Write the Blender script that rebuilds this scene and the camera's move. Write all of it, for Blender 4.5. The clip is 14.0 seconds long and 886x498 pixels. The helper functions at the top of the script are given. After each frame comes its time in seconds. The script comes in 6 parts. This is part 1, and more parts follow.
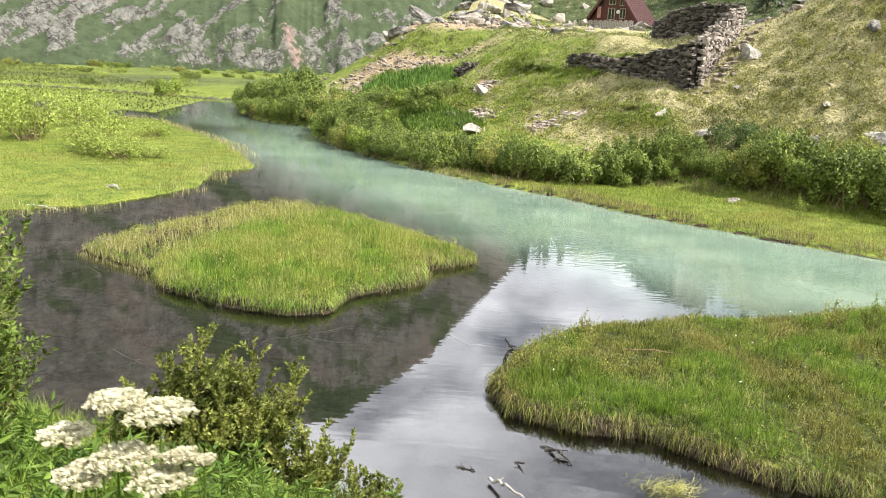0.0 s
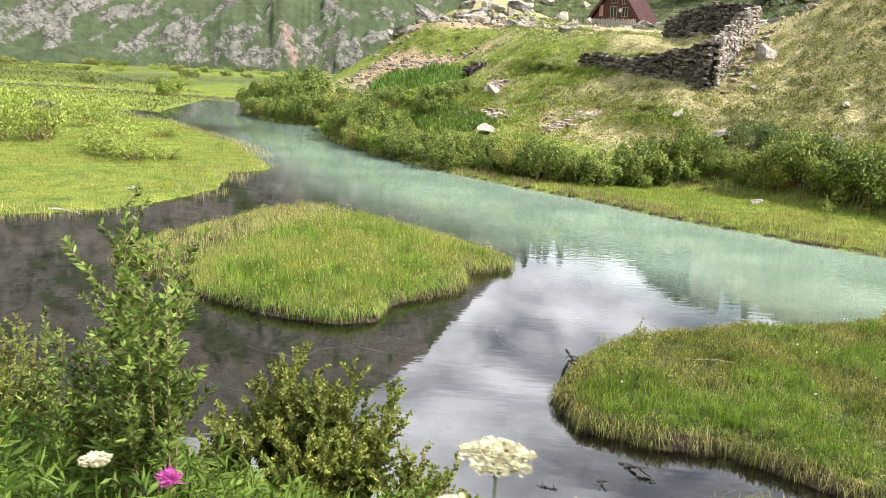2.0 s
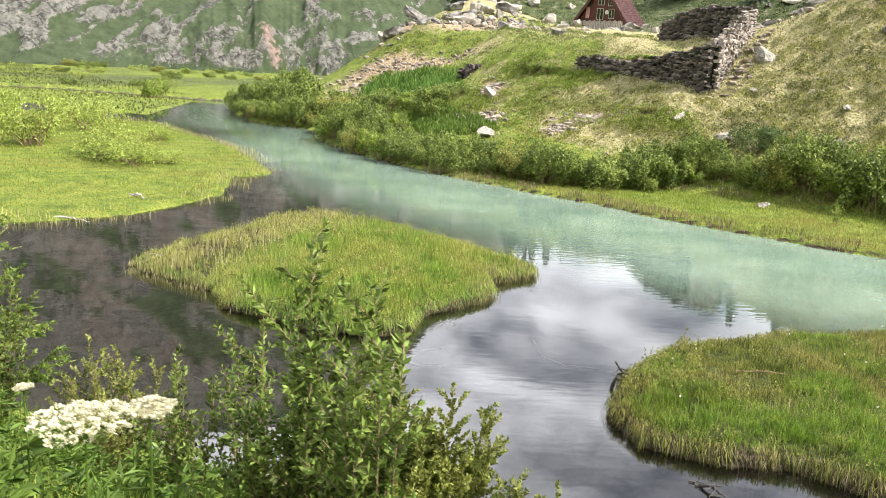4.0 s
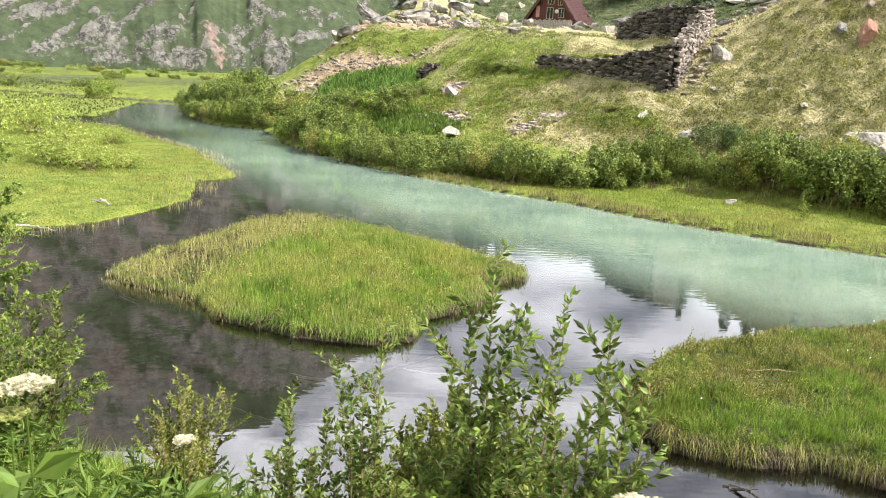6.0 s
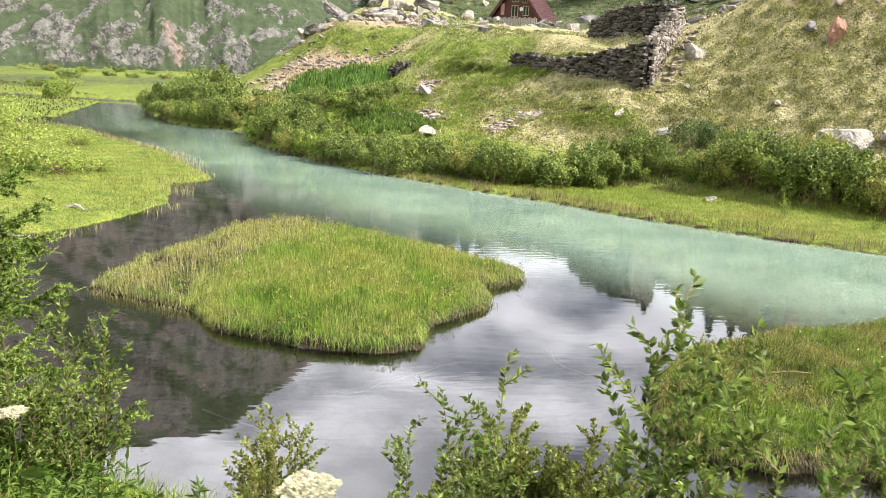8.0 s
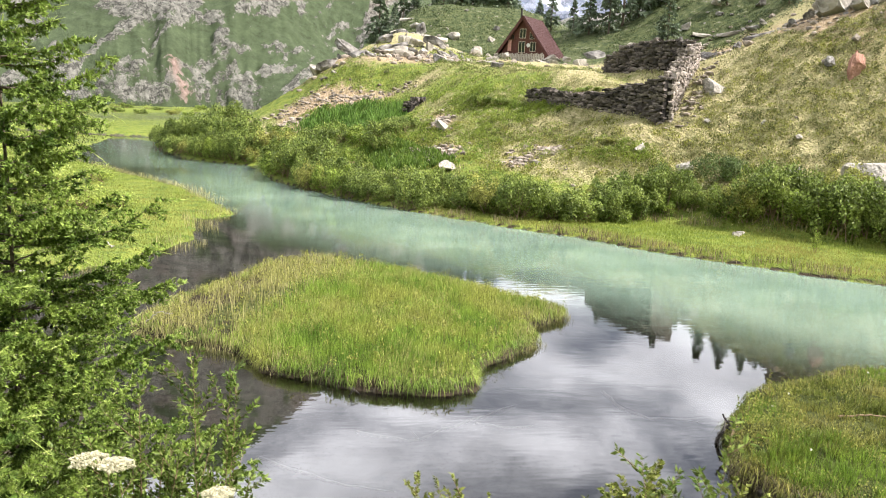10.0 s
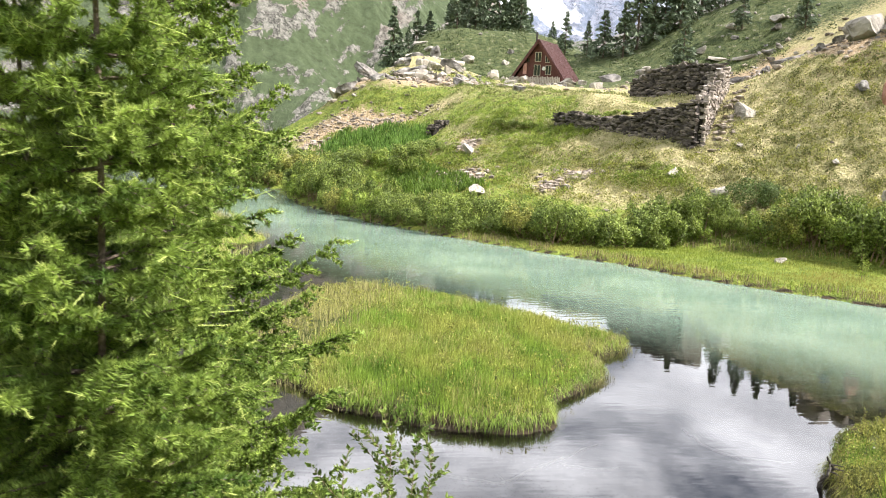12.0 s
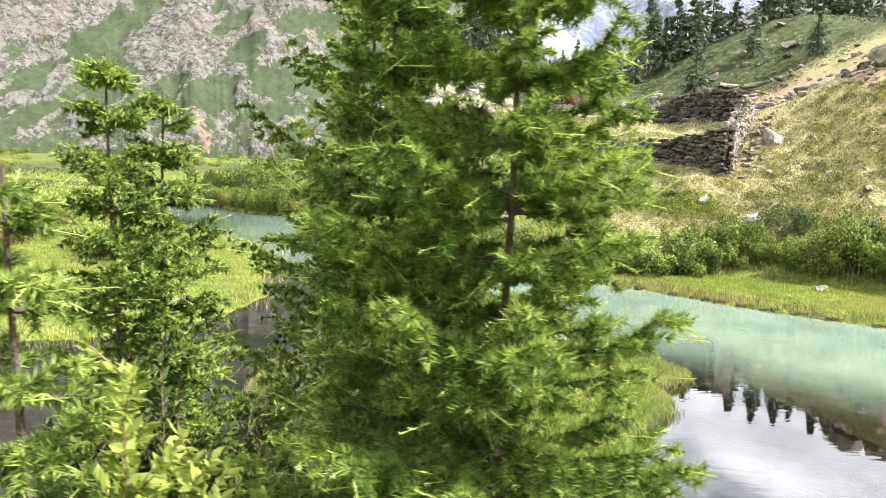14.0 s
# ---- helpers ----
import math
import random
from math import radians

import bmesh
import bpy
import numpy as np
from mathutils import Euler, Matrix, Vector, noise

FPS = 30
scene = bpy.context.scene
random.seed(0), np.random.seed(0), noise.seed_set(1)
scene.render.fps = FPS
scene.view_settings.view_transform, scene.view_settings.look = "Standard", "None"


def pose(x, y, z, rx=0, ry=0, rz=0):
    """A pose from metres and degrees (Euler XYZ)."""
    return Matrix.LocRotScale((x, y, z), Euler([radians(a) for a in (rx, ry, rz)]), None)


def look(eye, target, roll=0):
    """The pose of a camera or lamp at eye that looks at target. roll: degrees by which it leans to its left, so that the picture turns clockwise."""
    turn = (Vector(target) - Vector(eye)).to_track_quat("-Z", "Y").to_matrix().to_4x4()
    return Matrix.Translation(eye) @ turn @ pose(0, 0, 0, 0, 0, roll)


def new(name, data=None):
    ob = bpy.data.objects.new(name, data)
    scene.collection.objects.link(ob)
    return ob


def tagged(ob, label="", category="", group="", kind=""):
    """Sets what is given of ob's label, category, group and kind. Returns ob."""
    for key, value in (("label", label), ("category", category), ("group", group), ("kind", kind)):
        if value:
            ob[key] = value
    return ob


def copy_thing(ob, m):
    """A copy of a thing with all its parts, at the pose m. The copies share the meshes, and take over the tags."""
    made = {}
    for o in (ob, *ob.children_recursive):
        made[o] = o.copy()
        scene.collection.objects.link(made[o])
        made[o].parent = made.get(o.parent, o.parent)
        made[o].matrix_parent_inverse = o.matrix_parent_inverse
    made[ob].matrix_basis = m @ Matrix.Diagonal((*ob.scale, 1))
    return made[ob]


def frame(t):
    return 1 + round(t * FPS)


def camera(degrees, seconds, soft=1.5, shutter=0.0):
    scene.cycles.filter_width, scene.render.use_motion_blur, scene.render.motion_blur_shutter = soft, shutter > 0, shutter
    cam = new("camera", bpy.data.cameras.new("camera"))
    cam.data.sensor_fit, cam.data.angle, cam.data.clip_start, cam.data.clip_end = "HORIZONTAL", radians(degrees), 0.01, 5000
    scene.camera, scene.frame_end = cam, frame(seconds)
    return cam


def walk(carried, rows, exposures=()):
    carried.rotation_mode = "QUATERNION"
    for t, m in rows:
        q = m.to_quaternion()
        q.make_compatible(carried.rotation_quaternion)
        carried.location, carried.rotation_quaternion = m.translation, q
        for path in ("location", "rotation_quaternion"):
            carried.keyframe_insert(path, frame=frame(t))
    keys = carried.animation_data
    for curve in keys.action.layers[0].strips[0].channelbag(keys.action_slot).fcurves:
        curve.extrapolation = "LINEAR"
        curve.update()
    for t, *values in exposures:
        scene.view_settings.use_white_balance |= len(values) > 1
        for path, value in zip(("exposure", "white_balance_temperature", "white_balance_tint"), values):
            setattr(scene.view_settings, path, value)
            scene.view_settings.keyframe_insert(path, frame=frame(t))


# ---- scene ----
cam = camera(60.0, 14.0, soft=1.0, shutter=0.3)
PATH = [
    (0, (-0.815, -2.001, 6.532), (-0.879, -0.058, 6.061), 2.9),
    (0.5, (-1.145, -1.917, 6.577), (-1.206, 0.025, 6.105), 2.9),
    (1, (-1.549, -1.816, 6.588), (-1.605, 0.127, 6.116), 3.0),
    (1.5, (-1.883, -1.737, 6.596), (-1.935, 0.205, 6.124), 2.8),
    (2, (-2.237, -1.585, 6.574), (-2.285, 0.357, 6.099), 2.9),
    (4.5, (-4.021, -1.065, 6.637), (-3.985, 0.879, 6.168), 2.8),
    (5, (-4.357, -0.939, 6.61), (-4.281, 1.004, 6.142), 2.7),
    (5.5, (-4.682, -0.806, 6.61), (-4.571, 1.135, 6.142), 2.8),
    (6, (-5.008, -0.723, 6.615), (-4.867, 1.217, 6.148), 2.8),
    (6.5, (-5.259, -0.649, 6.624), (-5.076, 1.287, 6.158), 2.7),
    (7, (-5.519, -0.447, 6.617), (-5.295, 1.484, 6.147), 2.7),
    (9.5, (-6.955, 0.236, 6.648), (-6.711, 2.17, 6.204), 2.6),
    (10, (-7.295, 0.462, 6.589), (-7.058, 2.411, 6.206), 2.5),
    (10.5, (-7.661, 0.679, 6.555), (-7.429, 2.634, 6.205), 2.5),
    (11, (-8.007, 0.896, 6.534), (-7.779, 2.854, 6.197), 2.5),
    (11.5, (-8.394, 1.115, 6.54), (-8.17, 3.074, 6.208), 2.5),
    (12, (-8.801, 1.303, 6.603), (-8.58, 3.263, 6.275), 2.6),
    (12.5, (-9.177, 1.411, 6.618), (-8.96, 3.376, 6.317), 2.6),
    (13, (-9.548, 1.545, 6.6), (-9.333, 3.514, 6.328), 2.4),
    (13.5, (-9.919, 1.73, 6.599), (-9.705, 3.7, 6.335), 2.4),
    (14, (-10.312, 1.871, 6.591), (-10.105, 3.843, 6.331), 2.3),
]
walk(cam, [(t, look(eye, target, roll)) for t, eye, target, roll in PATH],
     exposures=[(0, 1.10, 6500, 13), (8, 1.16, 6500, 15), (11.5, 1.24, 6500, 15), (14, 1.48, 6500, 15)])

# ---- world, sun ----
SUN_ELEV, SUN_AZ = 48.0, 102.0   # degrees above the horizon; clockwise from +y
world = bpy.data.worlds.new("sky")
scene.world = world
world.use_nodes = True
wn, wl = world.node_tree.nodes, world.node_tree.links
wn.clear()
sky = wn.new("ShaderNodeTexSky")
sky.sky_type, sky.sun_disc = "NISHITA", False
sky.sun_elevation, sky.sun_rotation = radians(SUN_ELEV), radians(SUN_AZ)
sky.altitude, sky.air_density, sky.dust_density = 2000, 1.0, 1.5
coord = wn.new("ShaderNodeTexCoord")
stretch = wn.new("ShaderNodeMapping")
stretch.inputs["Scale"].default_value, stretch.inputs["Location"].default_value = (1.0, 1.0, 2.2), (15.07, 7.81, 0.0)
cloud = wn.new("ShaderNodeTexNoise")
cloud.inputs["Scale"].default_value, cloud.inputs["Detail"].default_value = 3.4, 8.0
cloud.inputs["Roughness"].default_value, cloud.inputs["Distortion"].default_value = 0.55, 0.35
cover = wn.new("ShaderNodeMapRange")
cover.inputs["From Min"].default_value, cover.inputs["From Max"].default_value = 0.33, 0.53
white = wn.new("ShaderNodeMixRGB")
heap = wn.new("ShaderNodeTexNoise")
heap.inputs["Scale"].default_value, heap.inputs["Detail"].default_value, heap.inputs["Roughness"].default_value = 2.6, 7.0, 0.6
body = wn.new("ShaderNodeValToRGB")
for e_, (p_, c_) in zip(body.color_ramp.elements, ((0.36, (0.26, 0.275, 0.30)), (0.62, (1.0, 1.03, 1.06)))):
    e_.position, e_.color = p_, (*c_, 1)
bright = wn.new("ShaderNodeVectorMath")
bright.operation = "SCALE"
bright.inputs["Scale"].default_value = 41.0
background = wn.new("ShaderNodeBackground")
background.inputs["Strength"].default_value = 0.040
sky_out = wn.new("ShaderNodeOutputWorld")
wl.new(coord.outputs["Generated"], stretch.inputs["Vector"])
wl.new(stretch.outputs["Vector"], cloud.inputs["Vector"])
wl.new(cloud.outputs["Fac"], cover.inputs["Value"])
wl.new(cover.outputs["Result"], white.inputs["Fac"])
wl.new(sky.outputs["Color"], white.inputs["Color1"])
wl.new(stretch.outputs["Vector"], heap.inputs["Vector"])
wl.new(heap.outputs["Fac"], body.inputs["Fac"])
wl.new(body.outputs["Color"], bright.inputs[0])
wl.new(bright.outputs["Vector"], white.inputs["Color2"])
wl.new(white.outputs["Color"], background.inputs["Color"])
wl.new(background.outputs["Background"], sky_out.inputs["Surface"])

sun = new("sun", bpy.data.lights.new("sun", "SUN"))
sun.data.energy, sun.data.angle, sun.data.color = 5.0, radians(0.6), (1.0, 0.95, 0.86)
aim = Vector((math.sin(radians(SUN_AZ)) * math.cos(radians(SUN_ELEV)), math.cos(radians(SUN_AZ)) * math.cos(radians(SUN_ELEV)), math.sin(radians(SUN_ELEV))))
sun.matrix_world = look(aim * 100, (0, 0, 0))


# ---- materials ----
def material(name, stops, scale=4.0, rough=0.8, bump=0.3, bump_scale=30.0, detail=6.0, patch=None, patch_scale=0.5,
             spec=0.3, translucent=0.0, random_by="", random_amount=0.35, metal=0.0, stretch_by=(1, 1, 1)):
    """Noise-coloured surface: stops is a list of (position, colour); patch a second colour in large patches;
    random_by: 'island' or 'object' varies the value from piece to piece."""
    m = bpy.data.materials.new(name)
    m.use_nodes = True
    n, l = m.node_tree.nodes, m.node_tree.links
    bsdf, out = n["Principled BSDF"], n["Material Output"]
    bsdf.inputs["Roughness"].default_value = rough
    bsdf.inputs["Specular IOR Level"].default_value = spec
    bsdf.inputs["Metallic"].default_value = metal
    tc = n.new("ShaderNodeTexCoord")
    mp = n.new("ShaderNodeMapping")
    mp.inputs["Scale"].default_value = stretch_by
    geo = n.new("ShaderNodeNewGeometry")
    l.new(geo.outputs["Position"] if random_by == "island" else tc.outputs["Object"], mp.inputs["Vector"])
    tex = n.new("ShaderNodeTexNoise")
    tex.inputs["Scale"].default_value, tex.inputs["Detail"].default_value = scale, detail
    tex.inputs["Roughness"].default_value = 0.62
    l.new(mp.outputs["Vector"], tex.inputs["Vector"])
    ramp = n.new("ShaderNodeValToRGB")
    el = ramp.color_ramp.elements
    while len(el) < len(stops):
        el.new(0.5)
    for e, (p, c) in zip(el, stops):
        e.position, e.color = p, (*c, 1)
    l.new(tex.outputs["Fac"], ramp.inputs["Fac"])
    colour = ramp.outputs["Color"]
    if patch:
        big = n.new("ShaderNodeTexNoise")
        big.inputs["Scale"].default_value, big.inputs["Detail"].default_value = patch_scale, 4.0
        l.new(geo.outputs["Position"], big.inputs["Vector"])
        edge = n.new("ShaderNodeMapRange")
        edge.inputs["From Min"].default_value, edge.inputs["From Max"].default_value = 0.45, 0.62
        l.new(big.outputs["Fac"], edge.inputs["Value"])
        mix = n.new("ShaderNodeMixRGB")
        mix.inputs["Color2"].default_value = (*patch, 1)
        l.new(edge.outputs["Result"], mix.inputs["Fac"])
        l.new(colour, mix.inputs["Color1"])
        colour = mix.outputs["Color"]
    if random_by:
        hsv = n.new("ShaderNodeHueSaturation")
        rng = n.new("ShaderNodeMapRange")
        rng.inputs["To Min"].default_value, rng.inputs["To Max"].default_value = 1 - random_amount, 1 + random_amount
        if random_by == "island":
            l.new(geo.outputs["Random Per Island"], rng.inputs["Value"])
        else:
            info = n.new("ShaderNodeObjectInfo")
            l.new(info.outputs["Random"], rng.inputs["Value"])
        l.new(rng.outputs["Result"], hsv.inputs["Value"])
        l.new(colour, hsv.inputs["Color"])
        colour = hsv.outputs["Color"]
    l.new(colour, bsdf.inputs["Base Color"])
    if bump:
        fine = n.new("ShaderNodeTexNoise")
        fine.inputs["Scale"].default_value, fine.inputs["Detail"].default_value = bump_scale, 5.0
        l.new(mp.outputs["Vector"], fine.inputs["Vector"])
        bp = n.new("ShaderNodeBump")
        bp.inputs["Strength"].default_value, bp.inputs["Distance"].default_value = bump, 1.0 / bump_scale
        l.new(fine.outputs["Fac"], bp.inputs["Height"])
        l.new(bp.outputs["Normal"], bsdf.inputs["Normal"])
    if translucent:
        thin = n.new("ShaderNodeBsdfTranslucent")
        l.new(colour, thin.inputs["Color"])
        mx = n.new("ShaderNodeMixShader")
        mx.inputs["Fac"].default_value = translucent
        l.new(bsdf.outputs["BSDF"], mx.inputs[1])
        l.new(thin.outputs["BSDF"], mx.inputs[2])
        l.new(mx.outputs["Shader"], out.inputs["Surface"])
    return m


def leafy(name, dark, light, amount=0.35, translucent=0.35, scale=1.5, rough=0.55, patch=None, patch_scale=0.5):
    return material(name, [(0.3, dark), (0.7, light)], scale=scale, rough=rough, bump=0, spec=0.25, translucent=translucent,
                    random_by="island", random_amount=amount, patch=patch, patch_scale=patch_scale)


ROCK = material("grey_rock", [(0.32, (0.05, 0.048, 0.045)), (0.48, (0.17, 0.16, 0.15)), (0.72, (0.31, 0.295, 0.27))], 2.6, 0.9, 1.0, 7.0, random_by="object", random_amount=0.25)
PALE_ROCK = material("pale_rock", [(0.30, (0.10, 0.09, 0.078)), (0.44, (0.27, 0.25, 0.215)), (0.70, (0.43, 0.40, 0.35))], 2.6, 0.9, 1.0, 7.0, random_by="object", random_amount=0.2)
RED_ROCK = material("rusty_rock", [(0.25, (0.22, 0.10, 0.07)), (0.7, (0.42, 0.24, 0.18))], 1.5, 0.9, 0.6, 8.0)
# rubble core coloured almost black: the shade between wall stones, painted
GAP_SHADE = material("gap_shade", [(0.3, (0.012, 0.010, 0.009)), (0.7, (0.03, 0.026, 0.023))], 3.0, 0.95, 0.6, 10.0)
# one wall stone in two tones: sunlight and shade put into the colour
SUNLIT_WALL_STONE = material("sunlit_wall_stone", [(0.25, (0.11, 0.092, 0.078)), (0.5, (0.27, 0.235, 0.205)), (0.8, (0.42, 0.375, 0.335))], 2.0, 0.9, 0.6, 14.0, random_by="object", random_amount=0.5)
SHADED_WALL_STONE = material("shaded_wall_stone", [(0.25, (0.030, 0.025, 0.022)), (0.5, (0.11, 0.093, 0.083)), (0.8, (0.26, 0.23, 0.21))], 2.0, 0.9, 0.6, 14.0, random_by="object", random_amount=0.75)
SCREE = material("scree_stone", [(0.3, (0.13, 0.108, 0.085)), (0.7, (0.31, 0.265, 0.22))], 3.0, 0.9, 0.5, 15.0, random_by="island", random_amount=0.45)
BARK = material("bark", [(0.3, (0.06, 0.045, 0.035)), (0.7, (0.18, 0.14, 0.11))], 18.0, 0.9, 0.8, 50.0)
TWIG = material("twig", [(0.3, (0.12, 0.08, 0.05)), (0.7, (0.28, 0.20, 0.12))], 20.0, 0.8, 0.3, 60.0)
DEAD_WOOD = material("dead_wood", [(0.3, (0.22, 0.20, 0.18)), (0.7, (0.48, 0.45, 0.41))], 14.0, 0.85, 0.5, 40.0)
WET_WOOD = material("wet_wood", [(0.3, (0.018, 0.015, 0.012)), (0.7, (0.07, 0.06, 0.048))], 14.0, 0.5, 0.5, 40.0)
SEDGE = leafy("sedge", (0.11, 0.20, 0.028), (0.27, 0.37, 0.065), 0.5, 0.42, 1.0, patch=(0.31, 0.34, 0.08), patch_scale=0.55)
ISLET_SEDGE = leafy("islet_sedge", (0.045, 0.075, 0.012), (0.20, 0.22, 0.04), 0.75, 0.32, 3.0, patch=(0.21, 0.20, 0.055), patch_scale=1.0)
ISLET_BRIGHT = leafy("islet_fresh_grass", (0.075, 0.15, 0.016), (0.22, 0.31, 0.045), 0.6, 0.36, 2.6)
SEDGE_TIP = leafy("sedge_seed_heads", (0.30, 0.31, 0.09), (0.46, 0.44, 0.17), 0.4, 0.35, 1.6)
ROOT_MAT = leafy("dead_root_thatch", (0.035, 0.024, 0.014), (0.11, 0.085, 0.05), 0.5, 0.1, 2.0)
FAR_SWARD = leafy("far_meadow_sward", (0.075, 0.10, 0.024), (0.17, 0.19, 0.045), 0.35, 0.35, 0.12, patch=(0.07, 0.09, 0.028), patch_scale=0.045)
TURF = leafy("alpine_turf", (0.035, 0.058, 0.02), (0.10, 0.125, 0.045), 0.6, 0.2, 0.8)
SHRUB = leafy("shrub_leaf", (0.085, 0.12, 0.024), (0.29, 0.315, 0.075), 0.6, 0.34, 2.2)
REED = leafy("reed", (0.20, 0.20, 0.07), (0.42, 0.38, 0.19), 0.6, 0.3, 2.0)
STRAW = leafy("straw", (0.09, 0.075, 0.034), (0.31, 0.26, 0.14), 0.65, 0.2, 4.0)
MEADOW = leafy("meadow_grass", (0.125, 0.185, 0.024), (0.245, 0.295, 0.05), 0.3, 0.42, 0.3, patch=(0.27, 0.245, 0.07), patch_scale=0.16)
DRY_GRASS = leafy("hill_grass", (0.20, 0.205, 0.075), (0.40, 0.375, 0.19), 0.6, 0.3, 1.5, patch=(0.22, 0.24, 0.08), patch_scale=1.3)
WILLOW = leafy("willow_leaf", (0.055, 0.092, 0.016), (0.235, 0.295, 0.062), 0.65, 0.24, 0.8)
WILLOW_FRESH = leafy("fresh_willow_leaf", (0.10, 0.17, 0.024), (0.30, 0.37, 0.07), 0.6, 0.36, 2.0)
WILLOW_OLIVE = leafy("olive_willow_leaf", (0.13, 0.15, 0.032), (0.36, 0.36, 0.09), 0.6, 0.30, 2.0)
CUSHION = leafy("green_cushion_leaf", (0.10, 0.15, 0.024), (0.27, 0.33, 0.06), 0.55, 0.3, 1.2)
JUNIPER = leafy("juniper_needle", (0.035, 0.065, 0.016), (0.12, 0.17, 0.04), 0.5, 0.2, 2.0)
# leaf colour darkened to carry the larches' shade
SHADED_LEAF = leafy("shaded_shrub_leaf", (0.022, 0.040, 0.010), (0.085, 0.115, 0.026), 0.6, 0.25, 2.0)
HERB = leafy("herb_leaf", (0.05, 0.10, 0.016), (0.145, 0.22, 0.036), 0.45, 0.40, 3.0)
FERN = leafy("fern_leaf", (0.05, 0.12, 0.02), (0.16, 0.26, 0.05), 0.55, 0.35, 1.5)
LARCH = leafy("larch_needle", (0.055, 0.115, 0.018), (0.31, 0.41, 0.085), 0.55, 0.34, 3.0)
MEADOW_BUSH = leafy("pale_bush_leaf", (0.20, 0.27, 0.05), (0.40, 0.46, 0.12), 0.5, 0.45, 3.0)
HEATH_DARK = leafy("dark_heath", (0.085, 0.10, 0.03), (0.20, 0.205, 0.075), 0.5, 0.22, 1.0)
HEATH = leafy("olive_heath", (0.24, 0.24, 0.11), (0.42, 0.40, 0.215), 0.4, 0.25, 0.7)
TALL_WILLOW = leafy("tall_willow_leaf", (0.06, 0.11, 0.019), (0.215, 0.28, 0.062), 0.7, 0.34, 3.0)
# needle green made paler and bluer to hold the haze over the skyline
HAZY_NEEDLE = leafy("hazy_conifer_needle", (0.075, 0.11, 0.07), (0.17, 0.215, 0.135), 0.5, 0.2, 0.5)
UMBEL = leafy("cream_umbel", (0.47, 0.45, 0.30), (0.66, 0.63, 0.47), 0.18, 0.3, 20.0)
THISTLE = leafy("magenta_flower", (0.42, 0.06, 0.30), (0.62, 0.16, 0.48), 0.25, 0.3, 20.0)
WHITE_PETAL = leafy("white_flower", (0.6, 0.6, 0.5), (0.8, 0.8, 0.72), 0.1, 0.3, 20.0)


# ---- numbers as noise ----
def lattice(ix, iy, seed):
    h = (ix.astype(np.int64) * 374761393 + iy.astype(np.int64) * 668265263 + seed * 1274126177) & 0xFFFFFFFF
    h = ((h ^ (h >> 13)) * 1274126177) & 0xFFFFFFFF
    return ((h ^ (h >> 16)) & 0xFFFF) / 65535.0


def value_noise(x, y, seed=0):
    ix, iy = np.floor(x), np.floor(y)
    fx, fy = x - ix, y - iy
    fx, fy = fx * fx * (3 - 2 * fx), fy * fy * (3 - 2 * fy)
    a, b = lattice(ix, iy, seed), lattice(ix + 1, iy, seed)
    c, d = lattice(ix, iy + 1, seed), lattice(ix + 1, iy + 1, seed)
    return a + (b - a) * fx + (c - a) * fy + (a - b - c + d) * fx * fy


def fbm(x, y, size, octaves=4, seed=0, ridged=False):
    """Fractal noise, about -1 to 1, with features of that size in metres."""
    total, amp, norm = np.zeros_like(np.asarray(x, float)), 1.0, 0.0
    for o in range(octaves):
        v = value_noise(x / size + 17.3 * o, y / size - 9.1 * o, seed + o) * 2 - 1
        total += amp * ((1 - 2 * np.abs(v)) if ridged else v)
        norm += amp
        amp, size = amp * 0.5, size * 0.47
    return total / norm


def smooth(x, a, b):
    s = np.clip((x - a) / (b - a), 0, 1)
    return s * s * (3 - 2 * s)


def inside(poly, x, y):
    """Signed distance to a polygon, positive inside."""
    p = np.array(poly, float)
    q = np.roll(p, -1, axis=0)
    best, odd = np.full(x.shape, 1e9), np.zeros(x.shape, bool)
    for (ax, ay), (bx, by) in zip(p, q):
        dx, dy = bx - ax, by - ay
        s = np.clip(((x - ax) * dx + (y - ay) * dy) / (dx * dx + dy * dy), 0, 1)
        best = np.minimum(best, (x - ax - s * dx) ** 2 + (y - ay - s * dy) ** 2)
        if ay != by:
            odd ^= ((ay > y) != (by > y)) & (x < ax + (y - ay) * dx / dy)
    return np.where(odd, 1, -1) * np.sqrt(best)


# ---- the plan: water lines ----
ISLAND = [(-13.4, 21.6), (-11.7, 20.6), (-10.1, 19.5), (-9.4, 18.4), (-7.0, 17.1), (-5.4, 16.8), (-4.4, 17.1), (-3.7, 18.8),
          (-2.1, 20.5), (-2.2, 22.0), (-0.4, 23.2), (-2.5, 25.8), (-5.8, 29.0), (-8.4, 30.6), (-10.6, 29.4), (-11.6, 26.8), (-12.8, 24.0)]
ISLET = [(18, 21.0), (11.4, 19.8), (7.9, 18.4), (4.5, 17.5), (1.9, 16.4), (0.4, 14.5), (-0.2, 12.7), (0.1, 11.7), (1.4, 11.1), (2.7, 11.0),
         (3.6, 10.4), (4.7, 9.6), (9.0, 8.4), (16, 8.0)]
LEFT_BANK = [(-60, 18), (-30, 24.5), (-19.4, 27.1), (-16.8, 28.8), (-15.4, 31.1), (-14.3, 35.1), (-15.2, 40.3), (-13.5, 42.0), (-14.7, 45.2),
             (-18.8, 53.5), (-24.6, 61.1), (-30.5, 69.0), (-36, 71.5), (-46, 76), (-70, 82), (-70, 88), (-50, 87), (-42, 81.5), (-34.5, 78.5),
             (-36.4, 92), (-38, 104), (-60, 112), (-420, 130), (-420, 18)]
FAR_MEADOW = [(-420, 134), (-62, 116), (-33, 106), (-30.5, 103), (-30, 3000), (-420, 3000)]
